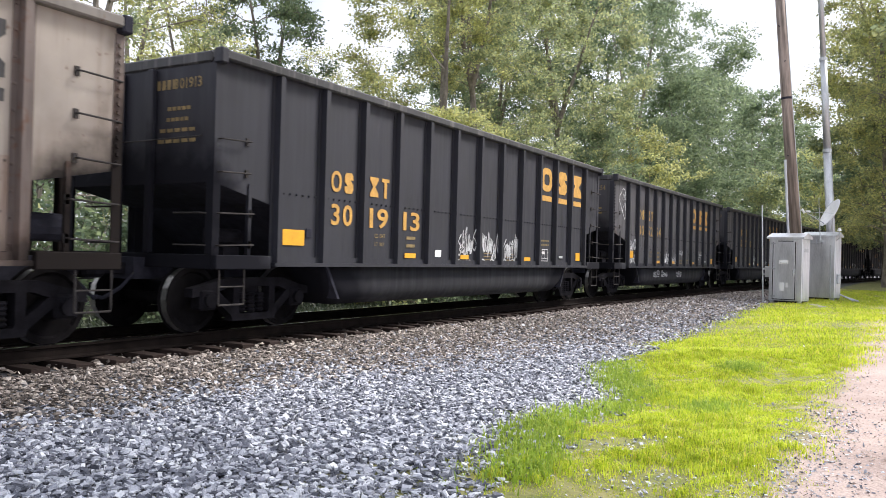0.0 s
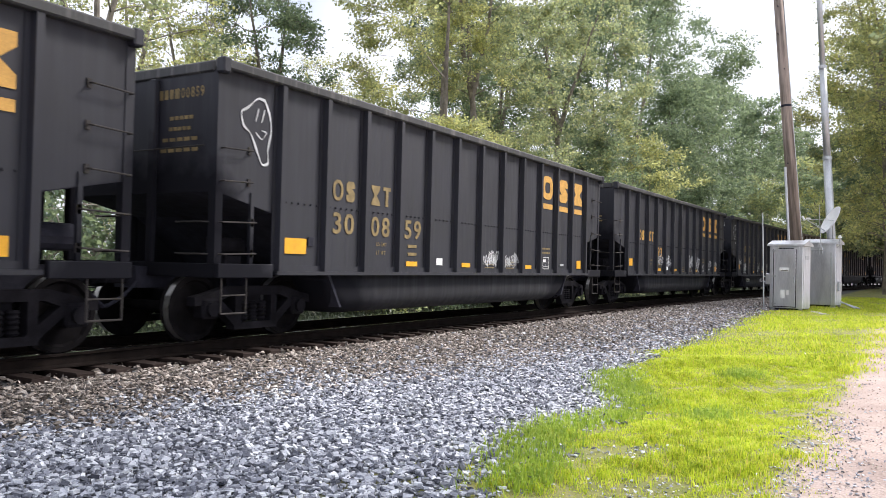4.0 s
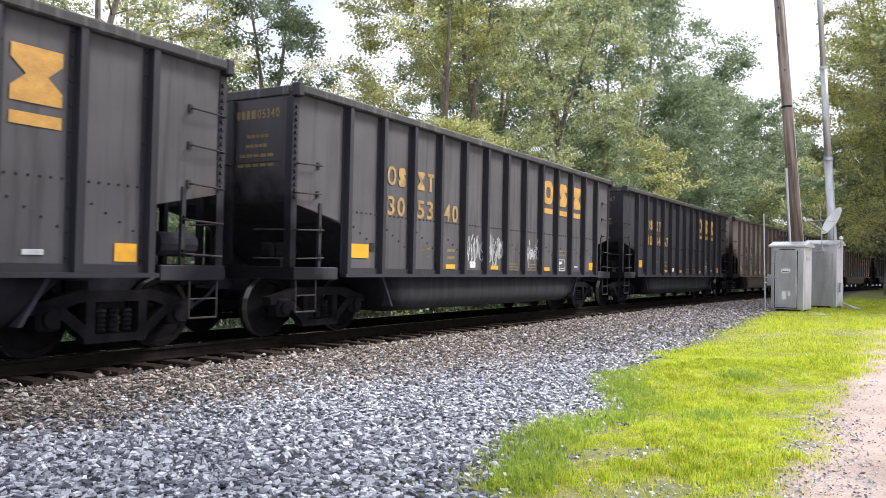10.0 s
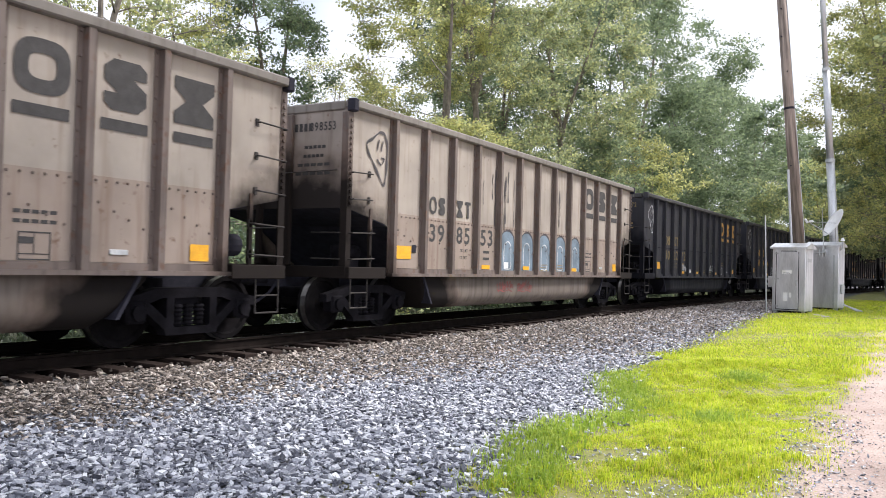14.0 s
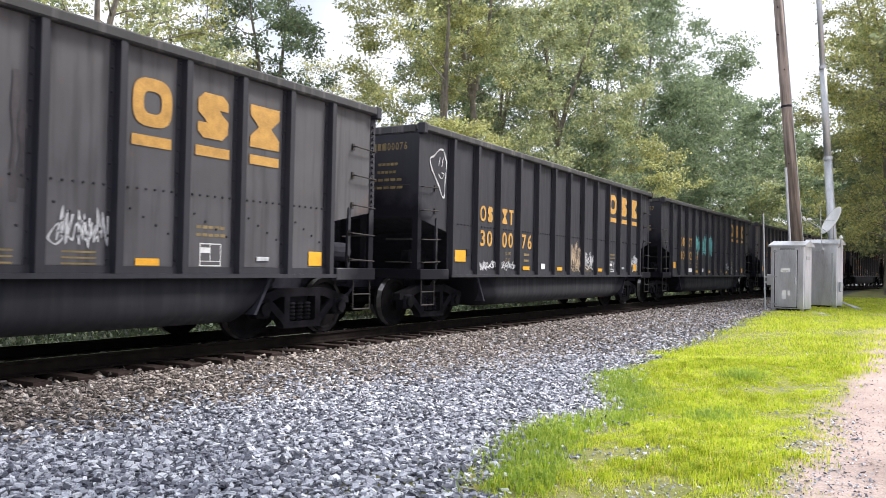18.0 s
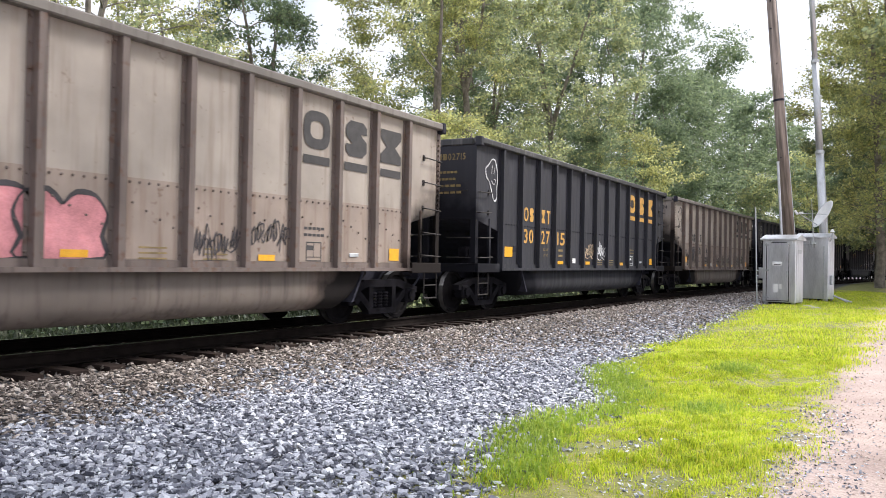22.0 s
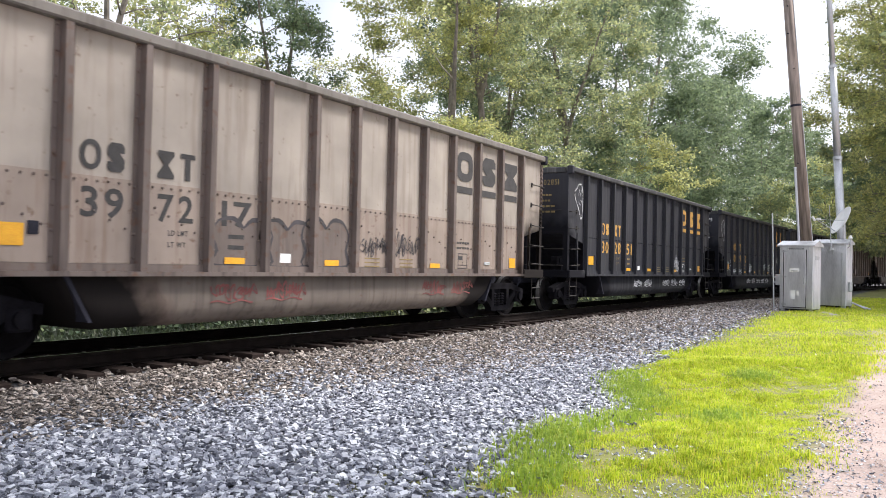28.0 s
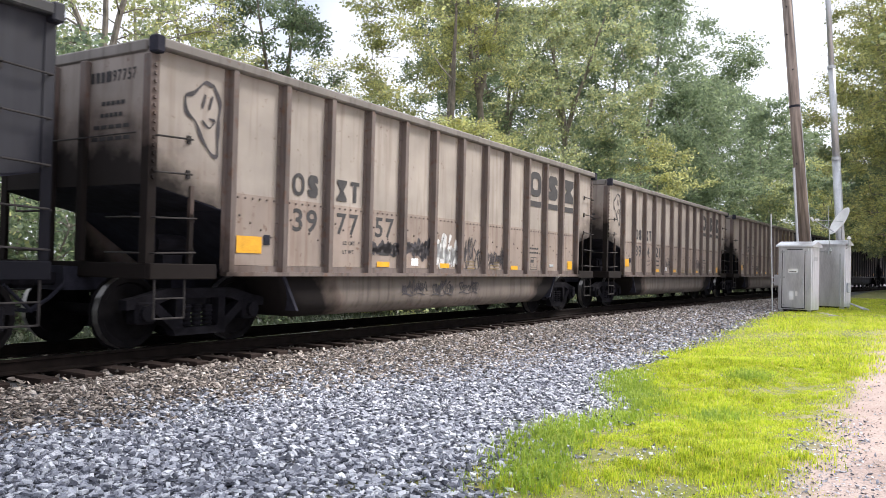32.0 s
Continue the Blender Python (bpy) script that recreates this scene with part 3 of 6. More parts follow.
CARS = {
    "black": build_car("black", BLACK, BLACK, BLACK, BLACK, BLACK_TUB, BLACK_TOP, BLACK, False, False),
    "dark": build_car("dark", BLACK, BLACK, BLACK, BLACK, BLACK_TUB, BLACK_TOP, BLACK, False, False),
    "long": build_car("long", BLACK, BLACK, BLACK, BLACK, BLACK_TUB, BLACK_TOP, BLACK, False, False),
    # grey cars' posts are painted black to imitate their shaded sides
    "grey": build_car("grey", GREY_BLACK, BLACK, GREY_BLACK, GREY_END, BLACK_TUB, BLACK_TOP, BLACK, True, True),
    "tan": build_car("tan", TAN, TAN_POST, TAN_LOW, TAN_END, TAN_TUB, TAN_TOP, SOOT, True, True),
}

# ---- lettering, reflectors and spray paint on the cars ----
SKIN_Y = -(PLATE + 0.011)


def glyph(ch):
    cu = bpy.data.curves.new("glyph", "FONT")
    cu.body, cu.size, cu.offset, cu.resolution_u = ch, 1.0, 0.018, 3
    ob = new("glyph", cu)
    bpy.context.view_layer.update()
    me = bpy.data.meshes.new_from_object(ob.evaluated_get(bpy.context.evaluated_depsgraph_get()))
    pts, faces = [tuple(v.co) for v in me.vertices], [tuple(p.vertices) for p in me.polygons]
    bpy.data.objects.remove(ob)
    bpy.data.curves.remove(cu)
    bpy.data.meshes.remove(me)
    x0, x1 = min(p[0] for p in pts), max(p[0] for p in pts)
    return [(p[0] - x0, p[1]) for p in pts], faces, x1 - x0


GLYPHS = {ch: glyph(ch) for ch in "0123456789LDMTW"}


def words(bm, text, width, height, place, gap=0.22):
    """Flat letters that fill width x height; place() turns (across, up) into a point."""
    total = sum(GLYPHS[c][2] if c != " " else 0.3 for c in text) + gap * 0.72 * (len(text) - 1)
    kx, kz, at = width / total, height / 0.72, 0.0
    for c in text:
        if c == " ":
            at += 0.3 + gap * 0.72
            continue
        pts, faces, w = GLYPHS[c]
        vs = [bm.verts.new(place((at + x) * kx, z * kz)) for x, z in pts]
        for f in faces:
            bm.faces.new([vs[i] for i in f])
        at += w + gap * 0.72
    return bm


def on_side(x0, z0):
    return lambda a, b: (x0 + a, SKIN_Y, z0 + b)


def patch(x0, x1, z0, z1, y=SKIN_Y):
    bm = bmesh.new()
    bm.faces.new([bm.verts.new(p) for p in ((x0, y, z0), (x1, y, z0), (x1, y, z1), (x0, y, z1))])
    return bm


def patches(bm, rows, y=SKIN_Y):
    for x0, x1, z0, z1 in rows:
        bm.faces.new([bm.verts.new(p) for p in ((x0, y, z0), (x1, y, z0), (x1, y, z1), (x0, y, z1))])
    return bm


def ribbon(bm, pts, w, y=SKIN_Y):
    """A brushed line through (x, z) points."""
    left, right = [], []
    for i, p in enumerate(pts):
        a, b = pts[max(0, i - 1)], pts[min(len(pts) - 1, i + 1)]
        dx, dz = b[0] - a[0], b[1] - a[1]
        k = math.hypot(dx, dz) or 1
        ww = w * (0.7 + 0.3 * math.sin(i * 0.7))
        left.append(bm.verts.new((p[0] - dz / k * ww, y, p[1] + dx / k * ww)))
        right.append(bm.verts.new((p[0] + dz / k * ww, y, p[1] - dx / k * ww)))
    for i in range(len(pts) - 1):
        bm.faces.new((left[i], left[i + 1], right[i + 1], right[i]))
    return bm


def ring(bm, cx, cz, rx, rz, w, flat=2.6, seg=24, y=SKIN_Y):
    """A plain thick ring, squarish."""
    def at(a, k):
        c, s = math.cos(a), math.sin(a)
        return (cx + math.copysign(abs(c) ** (2 / flat), c) * (rx - k), y, cz + math.copysign(abs(s) ** (2 / flat), s) * (rz - k))
    o = [bm.verts.new(at(2 * math.pi * i / seg, 0)) for i in range(seg)]
    n = [bm.verts.new(at(2 * math.pi * i / seg, w)) for i in range(seg)]
    for i in range(seg):
        j = (i + 1) % seg
        bm.faces.new((o[i], o[j], n[j], n[i]))
    return bm


def barrel(bm, x0, x1, z0, z1, y=SKIN_Y):
    """A plain upright barrel with a nick in either side."""
    w, h = x1 - x0, z1 - z0
    ln = [(0.18, 0), (0.80, 0), (1, 0.16), (1, 0.44), (0.78, 0.58), (0.70, 0.66), (1, 0.66), (1, 0.86), (0.82, 1), (0.20, 1), (0, 0.84), (0, 0.56), (0.22, 0.42), (0.30, 0.34), (0, 0.34), (0, 0.14)]
    vs = [bm.verts.new((x0 + u * w, y, z0 + v * h)) for u, v in ln]
    for f in ((0, 1, 2, 3, 13, 14, 15), (3, 4, 12, 13), (4, 5, 11, 12), (5, 6, 7, 8, 9, 10, 11)):
        bm.faces.new([vs[i] for i in f])
    return bm


def hourglass(bm, x0, x1, z0, z1, t, y=SKIN_Y):
    xm, zm, d = (x0 + x1) / 2, (z0 + z1) / 2, (x1 - x0) * t
    ln = [(x0, z0), (x1, z0), (x1, z0 + 0.3 * (z1 - z0) * t * 2), (xm + d / 2, zm), (x1, z1 - 0.3 * (z1 - z0) * t * 2), (x1, z1), (x0, z1), (x0, z1 - 0.3 * (z1 - z0) * t * 2), (xm - d / 2, zm), (x0, z0 + 0.3 * (z1 - z0) * t * 2)]
    vs = [bm.verts.new((x, y, z)) for x, z in ln]
    bm.faces.new((vs[9], vs[0], vs[1], vs[2], vs[3], vs[8]))
    bm.faces.new((vs[8], vs[3], vs[4], vs[5], vs[6], vs[7]))
    return bm


def emblem(car, P, mat, first=9, up=0.0):
    """Three large plain shapes over thick bars, in the last bays but one."""
    for bay, shape in ((first, 0), (first + 1, 1), (first + 2, 2)):
        a, b, z = P[bay] + 0.19, P[bay + 1] - 0.19, 2.72 + up
        bm = bmesh.new()
        if shape == 0:
            ring(bm, (a + b) / 2, z + 0.29, (b - a) / 2, 0.29, 0.155, 3.0)
        elif shape == 1:
            barrel(bm, a + 0.03, b - 0.03, z, z + 0.58)
        else:
            hourglass(bm, a, b, z, z + 0.58, 0.42)
        part("emblem_shape", bm, mat, car)
        part("emblem_bar", patch(a, b, z - 0.235, z - 0.105), mat, car)


def reporting_marks(car, P, number, mat, up=0.0):
    """Four plain shapes over the car's number, in pairs between the posts."""
    for i, bay in enumerate((1, 2)):
        a, b = P[bay] + 0.19, P[bay + 1] - 0.19
        bm, m = bmesh.new(), (P[bay] + P[bay + 1]) / 2
        if i == 0:
            ring(bm, m - 0.16, 2.265 + up, 0.13, 0.165, 0.055, 2.2)
            barrel(bm, m + 0.05, m + 0.27, 2.10 + up, 2.43 + up)
        else:
            hourglass(bm, m - 0.28, m - 0.04, 2.10 + up, 2.43 + up, 0.26)
            patches(bm, [(m + 0.06, m + 0.28, 2.37 + up, 2.43 + up), (m + 0.13, m + 0.21, 2.10 + up, 2.369 + up)])
        part("reporting_mark", bm, mat, car)
    for i, bay in enumerate((1, 2, 3)):
        pair = number[2 * i:2 * i + 2].strip()
        if not pair:
            continue
        m, w = (P[bay] + P[bay + 1]) / 2, 0.54 if len(pair) == 2 else 0.24
        part("number", words(bmesh.new(), pair, w, 0.33, on_side(m - w / 2, 1.59 + up)), mat, car)


def end_marks(car, half, number, mat):
    """Small number and lines of data on the end sheet."""
    x = -half - 0.006
    if number.strip() and " " not in number:
        part("end_number", words(bmesh.new(), number, 0.52, 0.14, lambda a, b: (x, -0.72 - a, 3.29 + b)), mat, car)
        bm = bmesh.new()
        for k in range(4):
            bm.faces.new([bm.verts.new(p) for p in ((x, -0.38 - k * 0.10, 3.29), (x, -0.45 - k * 0.10, 3.29), (x, -0.45 - k * 0.10, 3.42), (x, -0.38 - k * 0.10, 3.42))])
        part("end_mark", bm, mat, car)
    for k, (a, w) in enumerate(((-0.60, 0.46), (-0.58, 0.44), (-0.46, 0.70), (-0.42, 0.76))):
        z = 3.00 - k * 0.145
        bm = bmesh.new()
        for j in range(5):
            y0 = a - w * j / 5
            bm.faces.new([bm.verts.new(p) for p in ((x, y0, z), (x, y0 - w / 5 * 0.8, z), (x, y0 - w / 5 * 0.8, z + 0.05), (x, y0, z + 0.05))])
        part("data_line", bm, mat, car)


def scribble(bm, x0, x1, z0, z1, seed, strokes=3, w=0.018, y=SKIN_Y - 0.004):
    """Quick sprayed strokes, hooks, peaks and loops in a row, that spell nothing."""
    r = random.Random(seed)
    n = max(3, round((x1 - x0) / (0.11 if strokes < 4 else 0.13)))
    step_x = (x1 - x0) / n
    forms = (((0.0, 0.1), (0.3, 1.0), (0.45, 0.2), (0.75, 0.9), (0.9, 0.0), (1.3, 0.8)), ((1.3, 0.95), (0.6, 0.7), (0.1, 0.3), (0.9, 0.1), (1.5, 0.35), (0.8, 0.6)),
             ((0.0, 0.6), (0.5, 0.95), (0.8, 0.3), (0.3, 0.1), (0.2, 0.7), (1.1, 0.85), (1.5, 0.2)), ((0.0, 0.2), (0.8, 0.5), (1.6, 0.25), (0.9, 0.9), (0.5, 0.0)),
             ((0.1, 0.9), (0.0, 0.3), (0.6, 0.0), (0.7, 0.7), (1.2, 1.0), (1.1, 0.1)))
    for i in range(n):
        form, lean = r.choice(forms), r.uniform(-0.9, 0.9)
        low, high = r.uniform(0, 0.35), r.uniform(0.6, 1.0)
        k = [(x0 + step_x * (i + 0.05 + u * 1.05 + lean * (v - 0.5) * 0.6), z0 + (z1 - z0) * (low + (high - low) * v)) for u, v in form]
        pts = []
        for j in range(len(k) - 1):
            a, b, c, d = k[max(0, j - 1)], k[j], k[j + 1], k[min(len(k) - 1, j + 2)]
            for q in range(6):
                t = q / 6
                pts.append(tuple(b[m] + 0.35 * (c[m] - a[m]) * (t - 2 * t * t + t ** 3) + (c[m] - b[m]) * (3 * t * t - 2 * t ** 3) + 0.35 * (d[m] - b[m]) * (t ** 3 - t * t) for m in (0, 1)))
        ribbon(bm, pts + [k[-1]], w, y)
    if strokes >= 4:
        u = r.uniform(-0.05, 0.05)
        ribbon(bm, [(x0 + (x1 - x0) * i / 12, z0 + (z1 - z0) * (0.05 + u + 0.06 * math.sin(i * 0.9))) for i in range(13)], w * 0.8, y)
    return bm


def blob(bm, x0, x1, z0, z1, seed, y=SKIN_Y + 0.002):
    """A filled, lumpy sprayed shape."""
    r = random.Random(seed)
    p, q = r.uniform(0, 6.3), r.uniform(0, 6.3)
    pts = []
    for i in range(28):
        a = 2 * math.pi * i / 28
        k = 0.92 + 0.10 * math.sin(3 * a + p) + 0.06 * math.sin(5 * a + q)
        pts.append((((x0 + x1) / 2) + math.cos(a) * k * (x1 - x0) / 2, ((z0 + z1) / 2) + math.sin(a) * k * (z1 - z0) / 2))
    bm.faces.new([bm.verts.new((x, y, z)) for x, z in pts])
    return pts


def smooth_line(k, steps=5):
    """Points of a rounded line through the knots k."""
    pts = []
    for j in range(len(k) - 1):
        a, b, c, d = k[max(0, j - 1)], k[j], k[j + 1], k[min(len(k) - 1, j + 2)]
        for q in range(steps):
            t = q / steps
            pts.append(tuple(b[m] + 0.4 * (c[m] - a[m]) * (t - 2 * t * t + t ** 3) + (c[m] - b[m]) * (3 * t * t - 2 * t ** 3) + 0.4 * (d[m] - b[m]) * (t ** 3 - t * t) for m in (0, 1)))
    return pts + [k[-1]]


def egg(car, half, first, mat, seed, w=0.020):
    """A loose, hooded outline with two short strokes and a curl, on the end panel."""
    r = random.Random(seed)
    cx, cz = -half + first - 0.50, 2.90
    k = [(0.45, 0.98), (0.10, 1.0), (-0.32, 0.72), (-0.62, 0.50), (-0.50, 0.12), (-0.22, -0.12), (0.05, -0.52), (0.38, -0.92), (0.58, -0.90), (0.60, -0.45), (0.68, 0.05), (0.66, 0.55), (0.42, 1.0)]
    k = [(cx + (u + r.uniform(-0.06, 0.06)) * 0.44, cz + (v + r.uniform(-0.05, 0.05)) * 0.46) for u, v in k]
    bm = ribbon(bmesh.new(), smooth_line(k), w)
    for u in (0.02, 0.28):
        ribbon(bm, [(cx + (u + 0.03 * i) * 0.44, cz + (0.30 + 0.10 * i) * 0.46) for i in range(5)], w * 0.6, SKIN_Y - 0.002)
    ribbon(bm, smooth_line([(cx + u * 0.44, cz + v * 0.46) for u, v in ((0.02, -0.02), (0.30, -0.20), (0.50, 0.02), (0.28, 0.06))]), w * 0.6, SKIN_Y - 0.002)
    tagged(part("sprayed_outline", bm, mat, car), kind="stuff")


def tag(car, P, row):
    """bay, low, high, style, colour, strokes"""
    bay, z0, z1, style, mat = row
    a = P[0] - 1.05 if bay < 0 else P[bay] + 0.13
    b = P[0] - 0.16 if bay < 0 else P[bay + 1] - 0.13
    seed = round(a * 91 + z0 * 37 + z1 * 11)
    if style == "s":
        tagged(part("spray_tag", scribble(bmesh.new(), a, b, z0, z1, seed, 4), mat, car), kind="stuff")
    elif style == "t":
        tagged(part("spray_tag", scribble(bmesh.new(), a, b, z0, z1, seed, 2, 0.013), mat, car), kind="stuff")
    elif style == "f":
        bm = bmesh.new()
        pts = blob(bm, a, b, z0, z1, seed)
        part("spray_fill", bm, mat, car)
        bm = ribbon(bmesh.new(), pts + pts[:1], 0.018)
        if mat is SPRAY or mat is PINK:
            for k in (0.42, 0.55):
                ribbon(bm, [(a + (b - a) * k, z0 + (z1 - z0) * (0.5 + 0.07 * i)) for i in range(5)], 0.01)
            ribbon(bm, [(a + (b - a) * (0.22 + 0.1 * i), z0 + (z1 - z0) * (0.3 - 0.05 * math.sin(i))) for i in range(6)], 0.01)
        else:
            scribble(bm, a + 0.08, b - 0.08, z0 + 0.06, z1 - 0.06, seed, 2, 0.012)
        part("spray_outline", bm, DARK_SPRAY, car)
    elif style == "h":
        # fat overlapping lobes over three bays with a heavy dark edge
        r = random.Random(seed)
        span = (P[bay + 3] if bay + 3 < len(P) else P[-1]) - a - 0.13
        for i in range(3):
            c, w, h = a + span * (0.18 + 0.31 * i), span * 0.40, (z1 - z0) * r.uniform(0.8, 1.0)
            k = [(0.0, 0.78), (-0.16, 0.98), (-0.40, 0.92), (-0.50, 0.62), (-0.42, 0.30), (-0.46, 0.0), (0.46, 0.0), (0.44, 0.34), (0.50, 0.66), (0.36, 0.94), (0.14, 0.97), (0.0, 0.78)]
            ln = smooth_line([(c + u * w, z0 + v * h) for u, v in k], 3)[:-1]
            bm = bmesh.new()
            bm.faces.new([bm.verts.new((x, SKIN_Y + 0.003 - 0.0012 * i, z)) for x, z in ln])
            part("spray_fill", bm, mat, car)
            part("spray_outline", ribbon(bmesh.new(), ln + ln[:1], 0.032, SKIN_Y - 0.001 * (i + 1)), DARK_SPRAY, car)
    elif style == "g":
        # a filled hood with a lopsided top, two strokes and a curl
        w, h, c = b - a, z1 - z0, (a + b) / 2
        k = [(0.10, 1.0), (-0.18, 0.93), (-0.34, 0.62), (-0.52, 0.36), (-0.50, 0.14), (-0.28, 0.05), (-0.05, 0.02), (0.12, 0.10), (0.30, 0.0), (0.46, 0.06), (0.50, 0.30), (0.36, 0.60), (0.30, 0.92), (0.10, 1.0)]
        ln = smooth_line([(c + u * w, z0 + v * h) for u, v in k], 3)[:-1]
        bm = bmesh.new()
        bm.faces.new([bm.verts.new((x, SKIN_Y + 0.002, z)) for x, z in ln])
        part("spray_fill", bm, mat, car)
        bm = ribbon(bmesh.new(), ln + ln[:1], 0.010)
        for u in (-0.06, 0.10):
            ribbon(bm, [(c + (u + 0.01 * i) * w, z0 + (0.52 + 0.08 * i) * h) for i in range(5)], 0.012, SKIN_Y - 0.002)
        ribbon(bm, smooth_line([(c + u * w, z0 + v * h) for u, v in ((-0.40, 0.34), (-0.1, 0.24), (0.1, 0.36), (0.22, 0.28))]), 0.012, SKIN_Y - 0.002)
        for i in range(4):
            ribbon(bm, [(c + (-0.42 + 0.1 * i) * w, z0 + 0.30 * h), (c + (-0.40 + 0.1 * i) * w, z0 + 0.10 * h)], 0.008, SKIN_Y - 0.002)
        part("spray_outline", bm, DARK_SPRAY, car)
    elif style == "w":
        # a tall panel with rounded corners, a pale rim and a dark edge
        w, h = b - a, z1 - z0
        k = [(0.08, 0.0), (0.92, 0.0), (0.96, 0.5), (0.9, 0.86), (0.62, 1.0), (0.3, 0.98), (0.06, 0.84), (0.02, 0.4), (0.08, 0.0)]
        ln = smooth_line([(a + u * w, z0 + v * h) for u, v in k], 3)[:-1]
        bm = bmesh.new()
        bm.faces.new([bm.verts.new((x, SKIN_Y + 0.002, z)) for x, z in ln])
        part("spray_fill", bm, mat, car)
        part("spray_outline", ribbon(bmesh.new(), ln + ln[:1], 0.028), DARK_SPRAY, car)
        bm = ribbon(bmesh.new(), [(a + (0.25 + 0.5 * (x - a) / w) * w, z0 + 0.12 * h + (z - z0) * 0.62) for x, z in ln], 0.014, SKIN_Y - 0.002)
        part("spray_rim", bm, SPRAY, car)
    elif style == "k":
        tagged(part("spray_tag", scribble(bmesh.new(), a - 0.1, b + 0.1, z0, z1, seed, 2, 0.042), mat, car), kind="stuff")
    elif style in "dD":
        bm, r = bmesh.new(), random.Random(seed)
        for _ in range(4):
            x = r.uniform(a, b)
            top, low = z1 - r.uniform(0, 0.3) * (z1 - z0), z0 + r.uniform(0, 0.5) * (z1 - z0)
            ribbon(bm, [(x + 0.008 * math.sin(i * 1.3), top + (low - top) * i / 12) for i in range(13)], r.uniform(0.005, 0.024) * (3.5 if style == "D" else 1))
        tagged(part("drip_stain", bm, mat, car), kind="stuff")
    elif style == "u":
        tagged(part("spray_tag", scribble(bmesh.new(), a, b, z0, z1, seed, 4, 0.016, -1.466), mat, car), kind="stuff")
    elif style == "p":
        part("painted_patch", patch(a, b, z0, z1), mat, car)


def mark_car(car, kind, number, style, outline, tags):
    half, P = SIZES[kind][0], posts_of(kind)
    letters = {"gold": GOLD, "faded": FADED, "ink": INK, "pale": PALE, "worn": WORN}[style]
    high = kind in ("grey", "dark")
    emblem(car, P, FADED if number.endswith("  ") else GOLD if style in ("worn", "faded") else letters, 8 if high else 9, 0.0 if high else 0.075)
    reporting_marks(car, P, number, letters, 0.42 if high else 0.0)
    end_marks(car, half, number, INK if style == "ink" else (CHALK if outline == 2 else FADED))
    if kind == "long":
        bars = [(0, 0.16, 0.26, 1.20, 1.98), (5, 0.5, 0.56, 1.12, 1.42), (8, 0.62, 0.68, 1.10, 1.40), (11, 0.30, 0.36, 1.15, 1.72)]
        for bay, u, v, z0, z1 in bars:
            part("yellow_reflector", patch(P[bay] + u, P[bay] + v, z0, z1, SKIN_Y - 0.008), SIGNAL, car)
    else:
        for bay, u, v, z0, z1 in ((0, 0.15, 0.62, 1.24, 1.47), (3, 0.30, 0.66, 1.09, 1.175), (5, 0.30, 0.64, 1.09, 1.175), (8, 0.28, 0.62, 1.08, 1.165), (11, 0.50, 0.80, 1.11, 1.32)):
            part("yellow_reflector", patch(P[bay] + u, P[bay] + v, z0, z1, SKIN_Y - 0.008), SIGNAL, car)
    white = INK if style == "ink" else CHALK
    bm = bmesh.new()
    xs, zs = [P[9] + 0.30 + v for v in (0, 0.015, 0.17, 0.18, 0.345, 0.36)], [1.08 + v for v in (0, 0.015, 0.06, 0.07, 0.17, 0.24, 0.28, 0.295)]
    knots = [[bm.verts.new((x, SKIN_Y, z)) for z in zs] for x in xs]
    for i in range(5):
        for j in range(7):
            if i in (0, 4) or j in (0, 2, 6) or (i == 2 and j > 2) or (i == 1 and j == 4):
                bm.faces.new((knots[i][j], knots[i + 1][j], knots[i + 1][j + 1], knots[i][j + 1]))
    part("stencil_box", bm, white, car)
    for k in range(2):
        part("data_line", patches(bmesh.new(), [(P[9] + 0.24 + 0.1 * j, P[9] + 0.32 + 0.1 * j, 1.56 - k * 0.1, 1.60 - k * 0.1) for j in range(5)]), FADED if style != "ink" else INK, car)
    part("placard_holder", boxed(P[10] + 0.36, P[10] + 0.60, SKIN_Y - 0.012, SKIN_Y, 1.16, 1.22, 0.004), GALV, car)
    part("defect_card_board", boxed(P[0] + 0.66, P[0] + 0.78, SKIN_Y - 0.012, SKIN_Y, 1.36, 1.50, 0.004), SOOT, car)
    part("white_placard", patch(P[4] + 0.34, P[4] + 0.56, 1.12, 1.25), WHITE, car)
    for k, txt in enumerate(("LD LMT", "LT WT")):
        part("load_stencil", words(bmesh.new(), txt, 0.30 - 0.03 * k, 0.065, on_side(P[2] + 0.40, 1.42 - k * 0.14)), FADED if style != "ink" else INK, car)
    for k in range(2):
        part("data_line", patch(P[3] + 0.36, P[3] + 0.64, 1.42 - k * 0.14, 1.475 - k * 0.14), FADED if style != "ink" else INK, car)
    for bay in (6, 7):
        part("data_line", patches(bmesh.new(), [(P[bay] + 0.3, P[bay] + 0.72, 1.08 + 0.065 * k, 1.10 + 0.065 * k) for k in range(3)]), FADED, car)
    if outline:
        egg(car, half, SIZES[kind][1], {1: SPRAY, 2: SPRAY, 3: DARK_SPRAY}[outline], len(tags) + half, 0.030 if outline == 3 else 0.020)
    for row in tags:
        tag(car, P, row)

